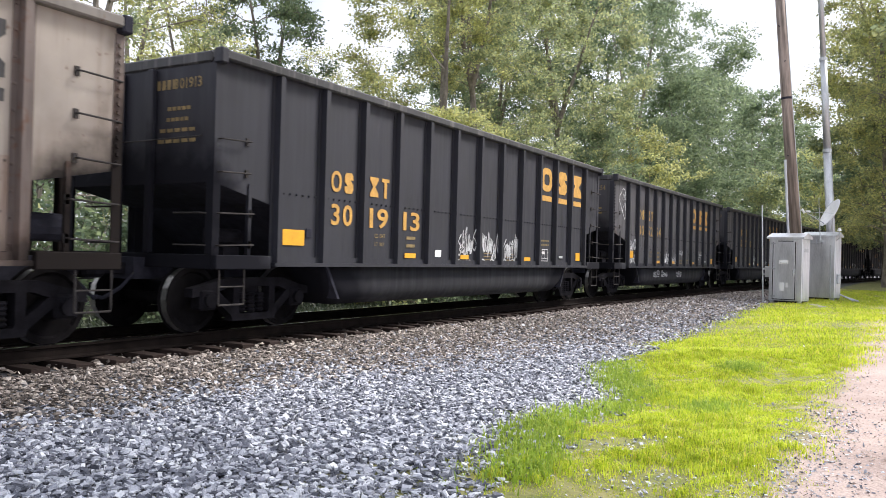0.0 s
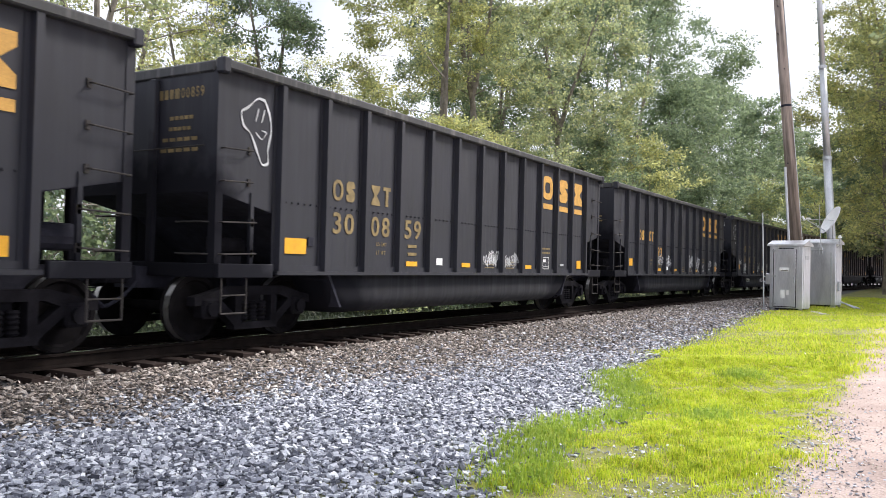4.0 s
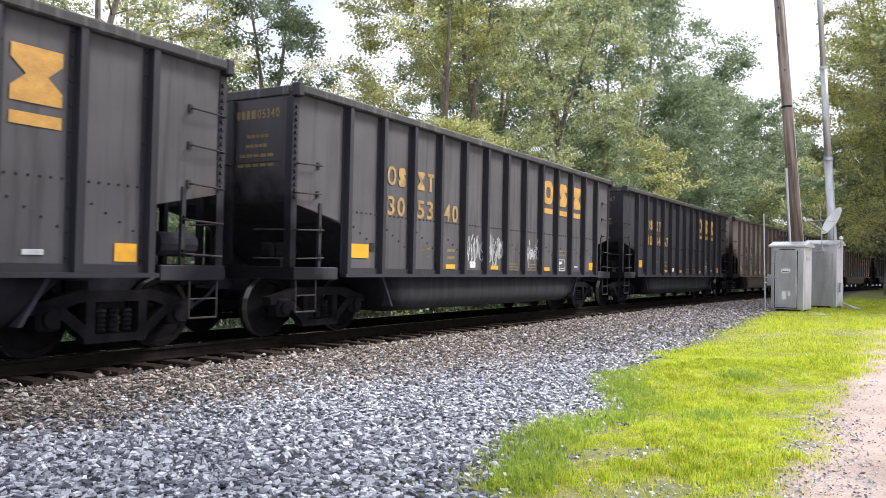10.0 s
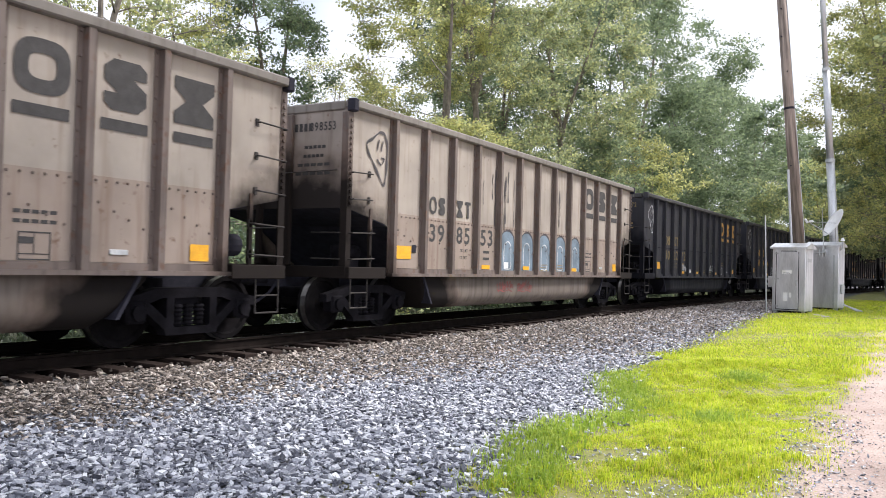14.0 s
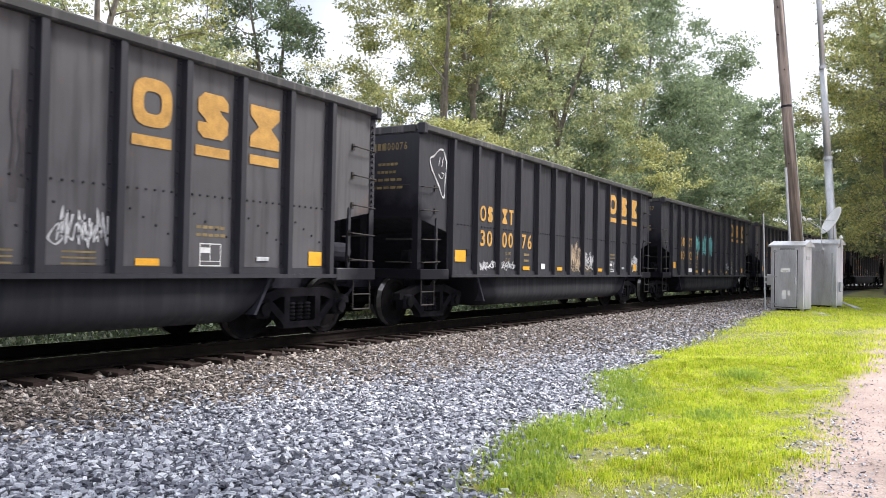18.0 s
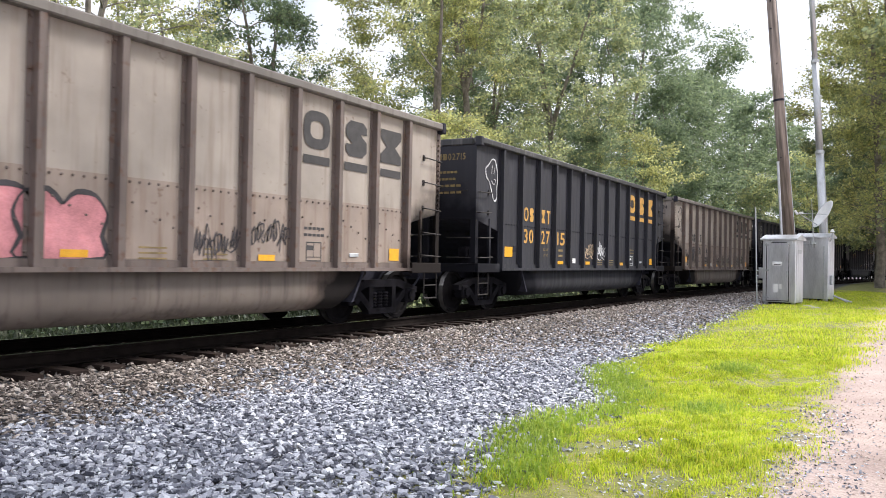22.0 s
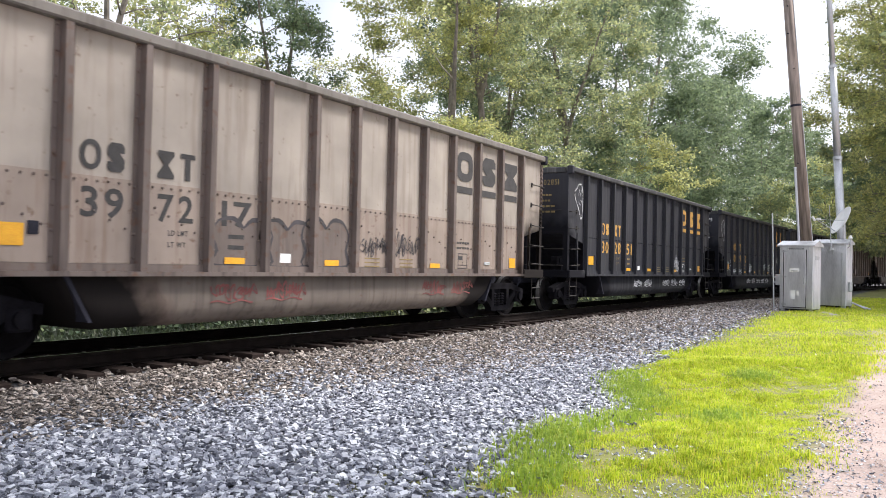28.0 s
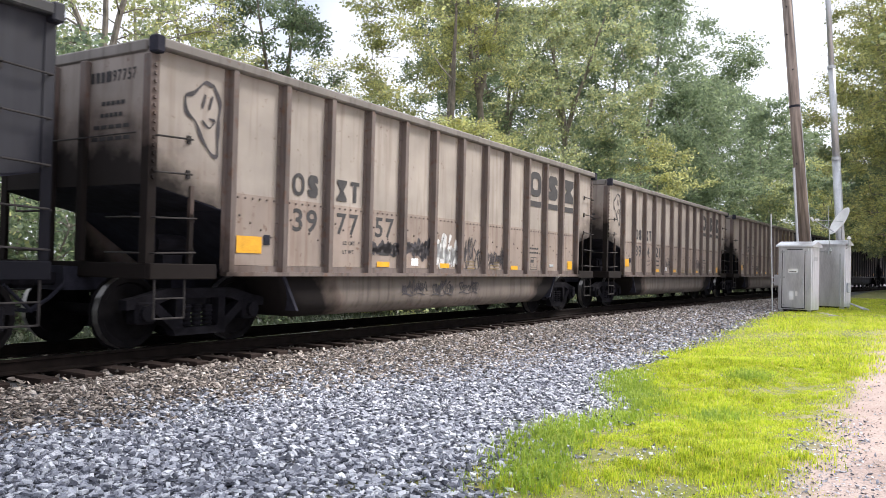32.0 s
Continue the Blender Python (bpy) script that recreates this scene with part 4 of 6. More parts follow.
# ---- track ----
def rail_mesh(side, head):
    prof = [(-0.075, -0.17), (0.075, -0.17), (0.075, -0.155), (0.012, -0.135), (0.010, -0.045), (0.036, -0.035), (0.036, -0.004), (-0.036, -0.004), (-0.036, -0.035), (-0.010, -0.045), (-0.012, -0.135), (-0.075, -0.155)]
    if head:
        prof = [(-0.034, -0.0035), (0.034, -0.0035), (0.028, 0.0), (-0.028, 0.0)]
    rings = []
    for s in [-560, -300, -100, -20] + [i * 4.0 for i in range(-4, 60)] + [300, 420, 560]:
        x, y, a = along(s)
        c, d = math.cos(a), math.sin(a)
        rings.append([(x - d * (side + o), y + c * (side + o), z) for o, z in prof])
    return loft(bmesh.new(), rings)


track = thing("railway_track", Matrix(), "single railway track on dark wooden ties", "railway track")
for s in (-1, 1):
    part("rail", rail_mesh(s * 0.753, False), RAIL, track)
    part("rail_head", rail_mesh(s * 0.753, True), RAIL_TOP, track, "polished steel running surface")
rnd = random.Random(4)
tie_meshes = []
for k in range(5):
    bm = boxed(-0.115, 0.115, -1.30, 1.30, -0.18, 0.0, 0.012)
    for v in bm.verts:
        v.co += Vector((rnd.uniform(-1, 1) * 0.006, rnd.uniform(-1, 1) * 0.02, rnd.uniform(-1, 1) * 0.006))
    me = bpy.data.meshes.new("tie")
    bm.to_mesh(me)
    bm.free()
    me.materials.append(TIE)
    tie_meshes.append(me)
for k in range(-20, 180):
    x, y, a = along(k * 0.52)
    t = part("tie", tie_meshes[k % 5], None, track)
    t.matrix_basis = pose(x, y + rnd.uniform(-0.04, 0.04), -0.172 + rnd.uniform(-0.012, 0.004), 0, 0, math.degrees(a) + rnd.uniform(-1, 1))


# ---- equipment cases, poles and dish beside the track ----
def case(name, m, w, d, hgt, label):
    """Sheet-metal equipment case: width w across its door, depth d, with a low ridge roof."""
    c = thing(name, m, label, "equipment case", "equipment cases by the track")
    part("body", boxed(0, d, -w / 2, w / 2, 0.10, hgt - 0.13, 0.01), ALU, c)
    for x in (0.03, d - 0.13):
        for y in (-w / 2 + 0.02, w / 2 - 0.12):
            part("foot", boxed(x, x + 0.10, y, y + 0.10, 0.0, 0.099), GALV, c)
    # dark block added between the feet to imitate the dark gap
    part("base_rail", boxed(0.14, d - 0.14, -w / 2 + 0.13, w / 2 - 0.13, 0.03, 0.099), SOOT, c)
    bm = bmesh.new()
    o = 0.07
    rings = [[(x, y, z) for x, z in ((-o, hgt - 0.129), (-o, hgt - 0.075), (d / 2, hgt + 0.07), (d + o, hgt - 0.075), (d + o, hgt - 0.129))] for y in (-w / 2 - o, w / 2 + o)]
    loft(bm, rings)
    part("roof", bm, ALU, c)
    return c


CASE_TURN = -10.0
case_a = case("equipment_case", pose(28.16, 3.61, -0.13, 0, 0, CASE_TURN), 1.03, 0.85, 2.26, "dull aluminium trackside equipment case with a closed door")
case_b = case("equipment_case", pose(32.50, 3.02, -0.13, 0, 0, CASE_TURN), 1.10, 0.85, 2.48, "dull aluminium equipment case standing behind another")
part("door_seal", boxed(-0.006, -0.0005, -0.325, 0.405, 0.135, 2.065), SOOT, case_a)
door = part("door", boxed(-0.016, -0.001, -0.30, 0.38, 0.16, 2.04, 0.006), ALU, case_a)
part("handle", boxed(-0.05, -0.0165, -0.27, -0.235, 0.92, 1.12), GALV, door)
for z in (0.22, 1.12, 1.95):
    part("hinge", boxed(-0.034, -0.0165, 0.30, 0.44, z, z + 0.045), GALV, door)
part("notice", boxed(-0.020, -0.0165, -0.10, 0.20, 1.30, 1.43), WHITE, door, "small white notice with an unreadable line")
part("notice_line", boxed(-0.022, -0.0202, -0.06, 0.16, 1.325, 1.345), INK, door)
part("sticker", boxed(-0.020, -0.0165, -0.10, -0.03, 0.54, 0.70), WHITE, door, "white sticker")
part("sticker", boxed(-0.020, -0.0165, 0.02, 0.16, 0.42, 0.70), WHITE, door, "worn white sticker")
part("lifting_lug", boxed(-0.05, 0.0, 0.24, 0.40, 2.02, 2.10), ALU, case_a)
part("lifting_lug", boxed(-0.05, 0.0, -0.42, -0.26, 2.02, 2.10), ALU, case_a)
part("side_door", boxed(0.10, 0.75, -0.531, -0.516, 0.16, 2.02, 0.006), ALU, case_a)
part("vent", boxed(0.2, 0.6, -0.545, -0.532, 1.70, 1.82), GALV, case_a)
box_c = part("junction_box", boxed(0.02, 0.22, 0.516, 0.66, 0.86, 1.22, 0.01), ALU, case_a)
for z in (0.95, 1.12):
    part("conduit_stub", rod(bmesh.new(), (0.1, 0.66, z), (0.1, 0.74, z), 0.02), GALV, box_c)
for y in (-0.40, 0.40):
    part("corner_angle", boxed(-0.012, -0.001, y - 0.03, y + 0.03, 0.12, 2.04), GALV, case_b)
    part("stand_leg", boxed(0.05, 0.12, y - 0.03, y + 0.03, -0.02, 0.10), GALV, case_b)
part("side_door", boxed(0.12, 0.72, -0.566, -0.551, 0.3, 2.1, 0.006), ALU, case_b)
part("meter_box", boxed(0.25, 0.55, -0.64, -0.567, 0.62, 0.98, 0.02), GALV, case_b)
bm = bmesh.new()
for y in (0.10, 0.0, -0.10):
    rod(bm, (-0.03, y, 1.98), (-0.03, y, 2.26), 0.018)
rod(bm, (-0.03, -0.14, 2.12), (-0.03, 0.34, 2.12), 0.016)
part("insulator_rack", bm, GALV, case_b)
for k, (a, b) in enumerate((((0.9, -0.40, 0.28), (0.3, -1.15, 0.02)), ((0.9, -0.28, 0.28), (0.3, -1.30, 0.02)))):
    part("ground_conduit", rod(bmesh.new(), a, b, 0.03), GALV, case_b)

plank = thing("plank_step", pose(27.6, 2.62, -0.16, 0, 0, 18), "short grey plank lying by the equipment case", "plank")
part("plank", boxed(-0.95, 0.95, -0.13, 0.13, 0.0, 0.07, 0.01), CONCRETE, plank)

# dish on a post at the second case
dish = thing("satellite_dish", pose(32.75, 2.61, 2.30), "white satellite dish on a post behind the case", "satellite dish")
part("post", rod(bmesh.new(), (0.12, 0, -2.35), (0.12, 0, 0.72), 0.035), GALV, dish)
bm = bmesh.new()
axis = Vector((-0.40, 0.78, 0.48)).normalized()
turn = axis.to_track_quat("Z", "Y").to_matrix()
rings = []
for r, z in ((0.0, 0.0), (0.15, 0.008), (0.30, 0.034), (0.44, 0.075), (0.56, 0.125), (0.575, 0.115), (0.44, 0.060), (0.28, 0.018), (0.0, -0.015)):
    rings.append([tuple(turn @ Vector((math.cos(a) * max(r, 0.002), math.sin(a) * max(r, 0.002), z)) + Vector((0, 0, 0.77))) for a in [2 * math.pi * i / 28 for i in range(28)]])
loft(bm, rings, caps=False)
part("reflector", bm, WHITE, dish, smooth=True)
tip = Vector((-0.75, 0.85, 0.82))
part("feed_arm", rod(bmesh.new(), Vector((0.0, 0.18, 0.36)), tip, 0.018), GALV, dish)
part("feed_stay", rod(bmesh.new(), Vector((0.0, -0.1, 0.80)), tip, 0.008), GALV, dish)
bm = rod(bmesh.new(), tip + Vector((0, 0.02, -0.05)), tip + Vector((0.02, 0.12, 0.10)), 0.045)
box(bm, tip.x - 0.05, tip.x + 0.05, tip.y - 0.16, tip.y - 0.02, tip.z - 0.02, tip.z + 0.05)
part("feed_horn", bm, WHITE, dish)

whip = thing("whip_antenna", pose(32.17, 2.95, 2.02), "thin dark whip antenna on the case's front", "antenna")
part("whip", rod(bmesh.new(), (0, 0, 0), (0, 0.08, 1.62), 0.018, 6, 0.010), GALV, whip)
part("bracket", boxed(-0.02, 0.34, -0.05, 0.05, -0.02, 0.06), GALV, whip)
gps = thing("mushroom_antenna", pose(32.56, 2.36, 2.10), "white mushroom antenna on a bent pipe", "antenna")
part("pipe", bent(bmesh.new(), [(0.1, 0.25, 0.0), (0, 0.08, 0.0), (0, 0.0, 0.08), (0, 0, 0.34)], 0.022), GALV, gps)
part("cap", rod(bmesh.new(), (0, 0, 0.34), (0, 0, 0.46), 0.085, 12, 0.03), WHITE, gps)
marker = thing("marker_rod", pose(27.70, 4.20, -0.13, -1.5, 0, 0), "thin pale fibreglass marker rod", "marker rod")
part("rod", rod(bmesh.new(), (0, 0, 0), (0, 0, 3.2), 0.022), GALV, marker)
riser = thing("antenna_riser", pose(30.27, 3.66, -0.14, -3.4, 0, 0), "slender pale pipe standing by the wooden pole", "pipe")
part("pipe", rod(bmesh.new(), (0, 0, 0), (0, 0, 4.95), 0.045, 10), GALV, riser)
part("cap", rod(bmesh.new(), (0, 0, 4.95), (0, 0, 5.0), 0.05, 10), GALV, riser)

pole = thing("utility_pole", pose(30.8, 3.44, -0.15, -4.6, 0, 0), "leaning weathered wooden utility pole", "utility pole")
part("shaft", rod(bmesh.new(), (0, 0, 0), (0, 0, 13.5), 0.215, 16, 0.15), POLE_WOOD, pole, smooth=True)
bm = bmesh.new()
rod(bm, (0.0, -0.21, 1.0), (0.0, -0.165, 12.5), 0.016)
part("ground_wire", bm, GALV, pole)
part("pole_band", rod(bmesh.new(), (0, 0, 7.25), (0, 0, 7.33), 0.186, 16), SOOT, pole)
for z, a in ((9.9, 2.8), (8.6, 3.4), (5.2, 2.9), (10.9, 3.1)):
    part("pole_step", rod(bmesh.new(), (math.cos(a) * 0.12, math.sin(a) * 0.12, z), (math.cos(a) * 0.24, math.sin(a) * 0.24, z), 0.02), SOOT, pole)
mast = thing("radio_mast", pose(34.4, 2.64, -0.15, -3.3, 0, 0), "slim galvanised steel radio mast", "radio mast")
part("shaft", rod(bmesh.new(), (0, 0, 0), (0, 0, 5.8), 0.165, 14, 0.155), GALV, mast, smooth=True)
part("upper_shaft", rod(bmesh.new(), (0, 0, 5.8), (0, 0, 9.4), 0.135, 14, 0.125), GALV, mast, smooth=True)
part("top_shaft", rod(bmesh.new(), (0, 0, 9.4), (0, 0, 15), 0.105, 14, 0.095), GALV, mast, smooth=True)
for z in (5.75, 9.35):
    part("collar", rod(bmesh.new(), (0, 0, z), (0, 0, z + 0.12), 0.175 if z < 6 else 0.15, 14), GALV, mast)

# ---- trees ----
def leaf_mesh(name, centres, sizes, mat, rng, simple=False):
    """Many small leaves, each a folded rhomb of its own."""
    n = len(centres)
    d = rng.normal(size=(n, 3)) * (1, 1, 0.5) + (0, 0, -0.25)
    d /= np.linalg.norm(d, axis=1)[:, None]
    u = rng.normal(size=(n, 3))
    u -= (u * d).sum(1)[:, None] * d
    u /= np.linalg.norm(u, axis=1)[:, None]
    nn = np.cross(d, u)
    L = sizes[:, None]
    if simple:
        v = np.stack([centres, centres + d * L * 0.6 + u * L * 0.6, centres + d * L * 1.2 - u * L * 0.3], 1).reshape(-1, 3)
        return raw_mesh(name, v, np.arange(3 * n).reshape(-1, 3), mat)
    v = np.stack([centres, centres + d * L * 0.5 + u * L * 0.42 + nn * L * 0.08, centres + d * L, centres + d * L * 0.5 - u * L * 0.42 + nn * L * 0.08], 1).reshape(-1, 3)
    i = np.arange(n)[:, None] * 4
    f = np.concatenate([i + (0, 1, 2), i + (0, 2, 3)], 1).reshape(-1, 3)
    return raw_mesh(name, v, f, mat)


def raw_mesh(name, v, f, mat):
    me = bpy.data.meshes.new(name)
    me.vertices.add(len(v))
    me.vertices.foreach_set("co", np.asarray(v, np.float32).ravel())
    k = f.shape[1]
    me.loops.add(f.size)
    me.loops.foreach_set("vertex_index", f.astype(np.int32).ravel())
    me.polygons.add(len(f))
    me.polygons.foreach_set("loop_start", np.arange(0, f.size, k, dtype=np.int32))
    me.update(calc_edges=True)
    me.shade_flat()
    me.materials.append(mat)
    return me


def tube_mesh(t, seg=6):
    """Tapered tubes; a row of t: both ends and both radii."""
    a, b = t[:, :3], t[:, 3:6]
    d = b - a
    d /= np.linalg.norm(d, axis=1)[:, None] + 1e-9
    u = np.cross(d, np.where(np.abs(d[:, 2:]) < 0.9, (0, 0, 1.0), (1.0, 0, 0)))
    u /= np.linalg.norm(u, axis=1)[:, None]
    w = np.cross(d, u)
    ang = np.arange(seg) * 2 * np.pi / seg
    ring = np.cos(ang)[None, :, None] * u[:, None] + np.sin(ang)[None, :, None] * w[:, None]
    v = np.concatenate([a[:, None] + ring * t[:, 6, None, None], b[:, None] + ring * t[:, 7, None, None]], 1).reshape(-1, 3)
    i, j = np.arange(seg), (np.arange(seg) + 1) % seg
    f = np.stack([i, j, j + seg, i + seg], 1)
    f = (np.arange(len(t))[:, None, None] * 2 * seg + f).reshape(-1, 4)
    return raw_mesh("trunk", v, f, BARK)


def stem_mesh(points, radii, seg=9):
    """One tapering stem through the points."""
    P = np.array(points)
    ang = np.arange(seg) * 2 * np.pi / seg
    ring = np.stack([np.cos(ang), np.sin(ang), np.zeros(seg)], -1)
    v = (P[:, None] + ring[None] * np.array(radii)[:, None, None]).reshape(-1, 3)
    i, j = np.arange(seg), (np.arange(seg) + 1) % seg
    f = (np.arange(len(P) - 1)[:, None, None] * seg + np.stack([i, j, j + seg, i + seg], 1)).reshape(-1, 4)
    return raw_mesh("trunk", v, f, BARK)


def build_tree(x, y, height, spread, leaves, mat, seed, label, bare=0.25, size=0.24, clear=0.16, lean=0.0, category="tree"):
    """Trunk that breaks into leaders, limbs out to a lobed crown, and sprays of leaves along each limb's twigs."""
    rng = np.random.default_rng(seed)
    tree = thing("broadleaf_tree", pose(x, y, float(land(x, y)) - 0.1), label, category)
    tubes, twigs = [], []
    # trunk and two or three leaders
    nodes, thick, n = [np.zeros(3)], [0.011 * height], 10
    forks = rng.integers(2, 4)
    fork_at = rng.uniform(0.36, 0.5)
    lines = [(np.zeros(3), np.array((lean, 0, 1.0)), 0.0, fork_at, 0.011 * height)]
    a0 = rng.uniform(0, 6.3)
    for k in range(forks):
        a = a0 + k * 2 * math.pi / forks + rng.normal(0, 0.3)
        lines.append((None, np.array((math.cos(a) * 0.28, math.sin(a) * 0.28, 1.0)), fork_at, rng.uniform(0.82, 0.97), 0.0075 * height))
    top = None
    for start, way, h0, h1, r in lines:
        p = top if start is None else start
        line, girth = [p], [r * (1.25 if start is not None else 1.0)]
        for i in range(n):
            way = way / np.linalg.norm(way) + rng.normal(0, 0.05, 3) + (0, 0, 0.04)
            q = p + way / np.linalg.norm(way) * height * (h1 - h0) / n
            taper = 0.35 if start is not None else 0.9
            r1 = r * (1 - taper * (i + 1) / n)
            line.append(q)
            girth.append(r1)
            nodes.append(q)
            thick.append(r1)
            p = q
        part("trunk" if start is not None else "leader", stem_mesh(line, girth), BARK, tree)
        if start is not None:
            top = p
    # clump centres inside a lobed envelope, most of them near its skin
    m = int(60 + spread * height * (1.05 - 0.6 * bare))
    h = rng.random(m) ** 0.85
    th = rng.uniform(0, 2 * math.pi, m)
    f = rng.uniform(0, 6.3, 3)
    wide = np.clip(np.sin(np.pi * np.clip(0.16 + 0.80 * h, 0, 1)), 0, 1) ** 0.62
    lobes = 1 + 0.20 * np.sin(2 * th + f[0] + 3 * h) + 0.20 * np.sin(3 * th + f[1] - 7 * h) + 0.16 * np.sin(th + 13 * h + f[2])
    rho = spread * wide * lobes * rng.random(m) ** 0.42
    axis = np.array((lean, 0.0)) * height
    c = np.stack([np.cos(th) * rho + axis[0] * h, np.sin(th) * rho, height * (clear + (1 - clear) * h) + rng.normal(0, 0.25, m)], -1)
    c[:, 2] = np.maximum(c[:, 2], 0.5)
    c = c[np.argsort(np.hypot(c[:, 0], c[:, 1]) + 0.15 * c[:, 2])]
    N, T = np.zeros((len(nodes) + 3 * m, 3)), np.zeros(len(nodes) + 3 * m)
    used = len(nodes)
    N[:used], T[:used] = nodes, thick
    for q in c:
        gap = q - N[:used]
        cost = np.linalg.norm(gap, axis=1) + np.where(gap[:, 2] < 0.1, 2.5, 0.0) - 6 * T[:used] * (8 / height)
        k = int(np.argmin(cost))
        a, far = N[k].copy(), np.linalg.norm(gap[k])
        r0 = min(T[k] * 0.75, 0.018 + 0.012 * far)
        sag = np.array((0, 0, 0.12 * far))
        pts = [a, a + (q - a) * 0.35 + sag * 0.5 + rng.normal(0, 0.05 * far, 3), a + (q - a) * 0.7 + sag + rng.normal(0, 0.05 * far, 3), q]
        for i in range(3):
            ra, rb = r0 * (1 - 0.25 * i), r0 * (1 - 0.25 * (i + 1))
            (tubes if far > 2.2 else twigs).append((*pts[i], *pts[i + 1], ra, rb))
            N[used], T[used] = pts[i + 1], rb
            used += 1
    # twigs round each clump, leaves strung along them
    per = 5
    way = rng.normal(size=(m, per, 3)) * (1, 1, 0.55) + np.concatenate([c[:, :2] / (spread + 0.1) * 0.5, np.full((m, 1), 0.12)], 1)[:, None]
    way /= np.linalg.norm(way, axis=2)[..., None]
    reach = (0.42 + 0.10 * spread) * rng.uniform(0.55, 1.35, (m, per))
    ends = c[:, None] + way * reach[..., None]
    tw = np.concatenate([np.repeat(c[:, None], per, 1), ends, np.full((m, per, 1), 0.016), np.full((m, per, 1), 0.005)], 2).reshape(-1, 8)
    limbs = np.array(tubes + twigs)
    tagged(part("limb", tube_mesh(limbs, 5 if x < 40 else 3), BARK, tree), kind="stuff")
    if x < 62:
        tagged(part("branching", tube_mesh(tw, 3), BARK, tree), kind="stuff")
    share = rng.random((m, per)).ravel() ** 1.2 + 0.12
    share *= np.repeat(rng.random(m) > bare, per) + 0.06
    pick = rng.choice(m * per, leaves, p=share / share.sum())
    u = rng.random(leaves) ** 0.7 * 1.1
    base, tip = np.repeat(c, per, 0)[pick], ends.reshape(-1, 3)[pick]
    spot = base + (tip - base) * u[:, None] + rng.normal(size=(leaves, 3)) * (0.16 + 0.018 * spread) * (1, 1, 0.7)
    spot[:, 2] = np.maximum(spot[:, 2], 0.15)
    part("crown", leaf_mesh("crown", spot, size * rng.uniform(0.55, 1.35, leaves), mat, rng, x > 56), mat, tree)
    return tree


TREES = [
    # x, y, height, spread, leaves, foliage, bare share, leaf size
    (17.7, 26, 19, 4.6, 15000, LEAF_A, 0.2, 0.20),
    (25.0, 31.5, 20, 4.2, 11000, LEAF_C, 0.2, 0.19),
    (30.2, 34, 20, 3.0, 12000, LEAF_C, 0.3, 0.18),
    (33.6, 32, 22, 4.0, 26000, LEAF_B, 0.15, 0.20),
    (43.2, 36, 16.5, 4.2, 5000, LEAF_C, 0.5, 0.17),
    (48.0, 39, 13.5, 4.5, 16000, LEAF_C, 0.1, 0.20),
    (36.5, 39, 15, 4.5, 14000, LEAF_C, 0.1, 0.20),
    (40.6, 25.6, 25, 5.4, 38000, LEAF_C, 0.15, 0.20),
    (45.0, 24, 27, 5.2, 34000, LEAF_A, 0.2, 0.22),
    (60.0, 25, 29, 6.8, 36000, LEAF_A, 0.2, 0.25),
    (79.0, 24, 32, 9.0, 44000, LEAF_B, 0.2, 0.30),
    (116.0, 26, 29, 10.5, 32000, LEAF_B, 0.15, 0.42),
    (138.0, 18, 24, 9.0, 18000, LEAF_B, 0.15, 0.42),
    (57.0, 32, 27, 6.5, 24000, LEAF_B, 0.15, 0.28),
    (72.0, 36, 27, 8.0, 22000, LEAF_B, 0.15, 0.32),
    (88.0, 30, 37, 9.5, 26000, LEAF_B, 0.15, 0.38),
    (90.0, 22, 23, 8.0, 22000, LEAF_B, 0.15, 0.34),
    (105.0, 17, 23, 8.0, 18000, LEAF_B, 0.15, 0.38),
    (51.0, -0.3, 22, 4.9, 30000, LEAF_C, 0.1, 0.19),
    (57.0, 1.4, 25, 4.4, 26000, LEAF_C, 0.1, 0.20),
    (69.0, 0.6, 20, 5.4, 44000, LEAF_A, 0.0, 0.27),
    (112.0, 10, 17, 7.0, 12000, LEAF_C, 0.15, 0.36),
    (130.0, 13, 20, 8.0, 11000, LEAF_A, 0.1, 0.45),
    (150.0, 8, 20, 9.0, 11000, LEAF_B, 0.1, 0.5),
    (166.0, 3, 20, 9.0, 10000, LEAF_B, 0.1, 0.5),
    (38.0, 22.5, 10, 3.2, 8000, LEAF_C, 0.1, 0.20),
    (48.0, 21.5, 11, 3.6, 9000, LEAF_A, 0.1, 0.20),
    (58.0, 20.5, 12, 4.0, 9000, LEAF_B, 0.1, 0.22),
    (66.0, 19.5, 13, 4.2, 9000, LEAF_C, 0.1, 0.23),
    (78.0, 18.0, 12, 4.5, 9000, LEAF_B, 0.1, 0.25),
    (92.0, 15.0, 12, 5.0, 9000, LEAF_A, 0.1, 0.28),
    (78.0, 2.2, 17, 5.0, 24000, LEAF_B, 0.0, 0.30),
    (89.0, -0.5, 19, 6.0, 22000, LEAF_B, 0.0, 0.34),
    # remaining rows stand out of view, added to shade far track and grass
    (41.5, -5.0, 17, 5.0, 24000, LEAF_A, 0.0, 0.27),
    (46.0, -4.8, 19, 6.0, 40000, LEAF_A, 0.0, 0.30),
    (57.0, -8.0, 24, 7.0, 11000, LEAF_A, 0.1, 0.48),
    (66.0, -4.5, 24, 7.0, 11000, LEAF_B, 0.1, 0.48),
    (79.0, -4.0, 24, 7.0, 10000, LEAF_B, 0.1, 0.52),
    (92.0, -3.5, 24, 7.5, 10000, LEAF_A, 0.1, 0.55),
    (107.0, -4.0, 25, 8.0, 10000, LEAF_B, 0.1, 0.58),
]
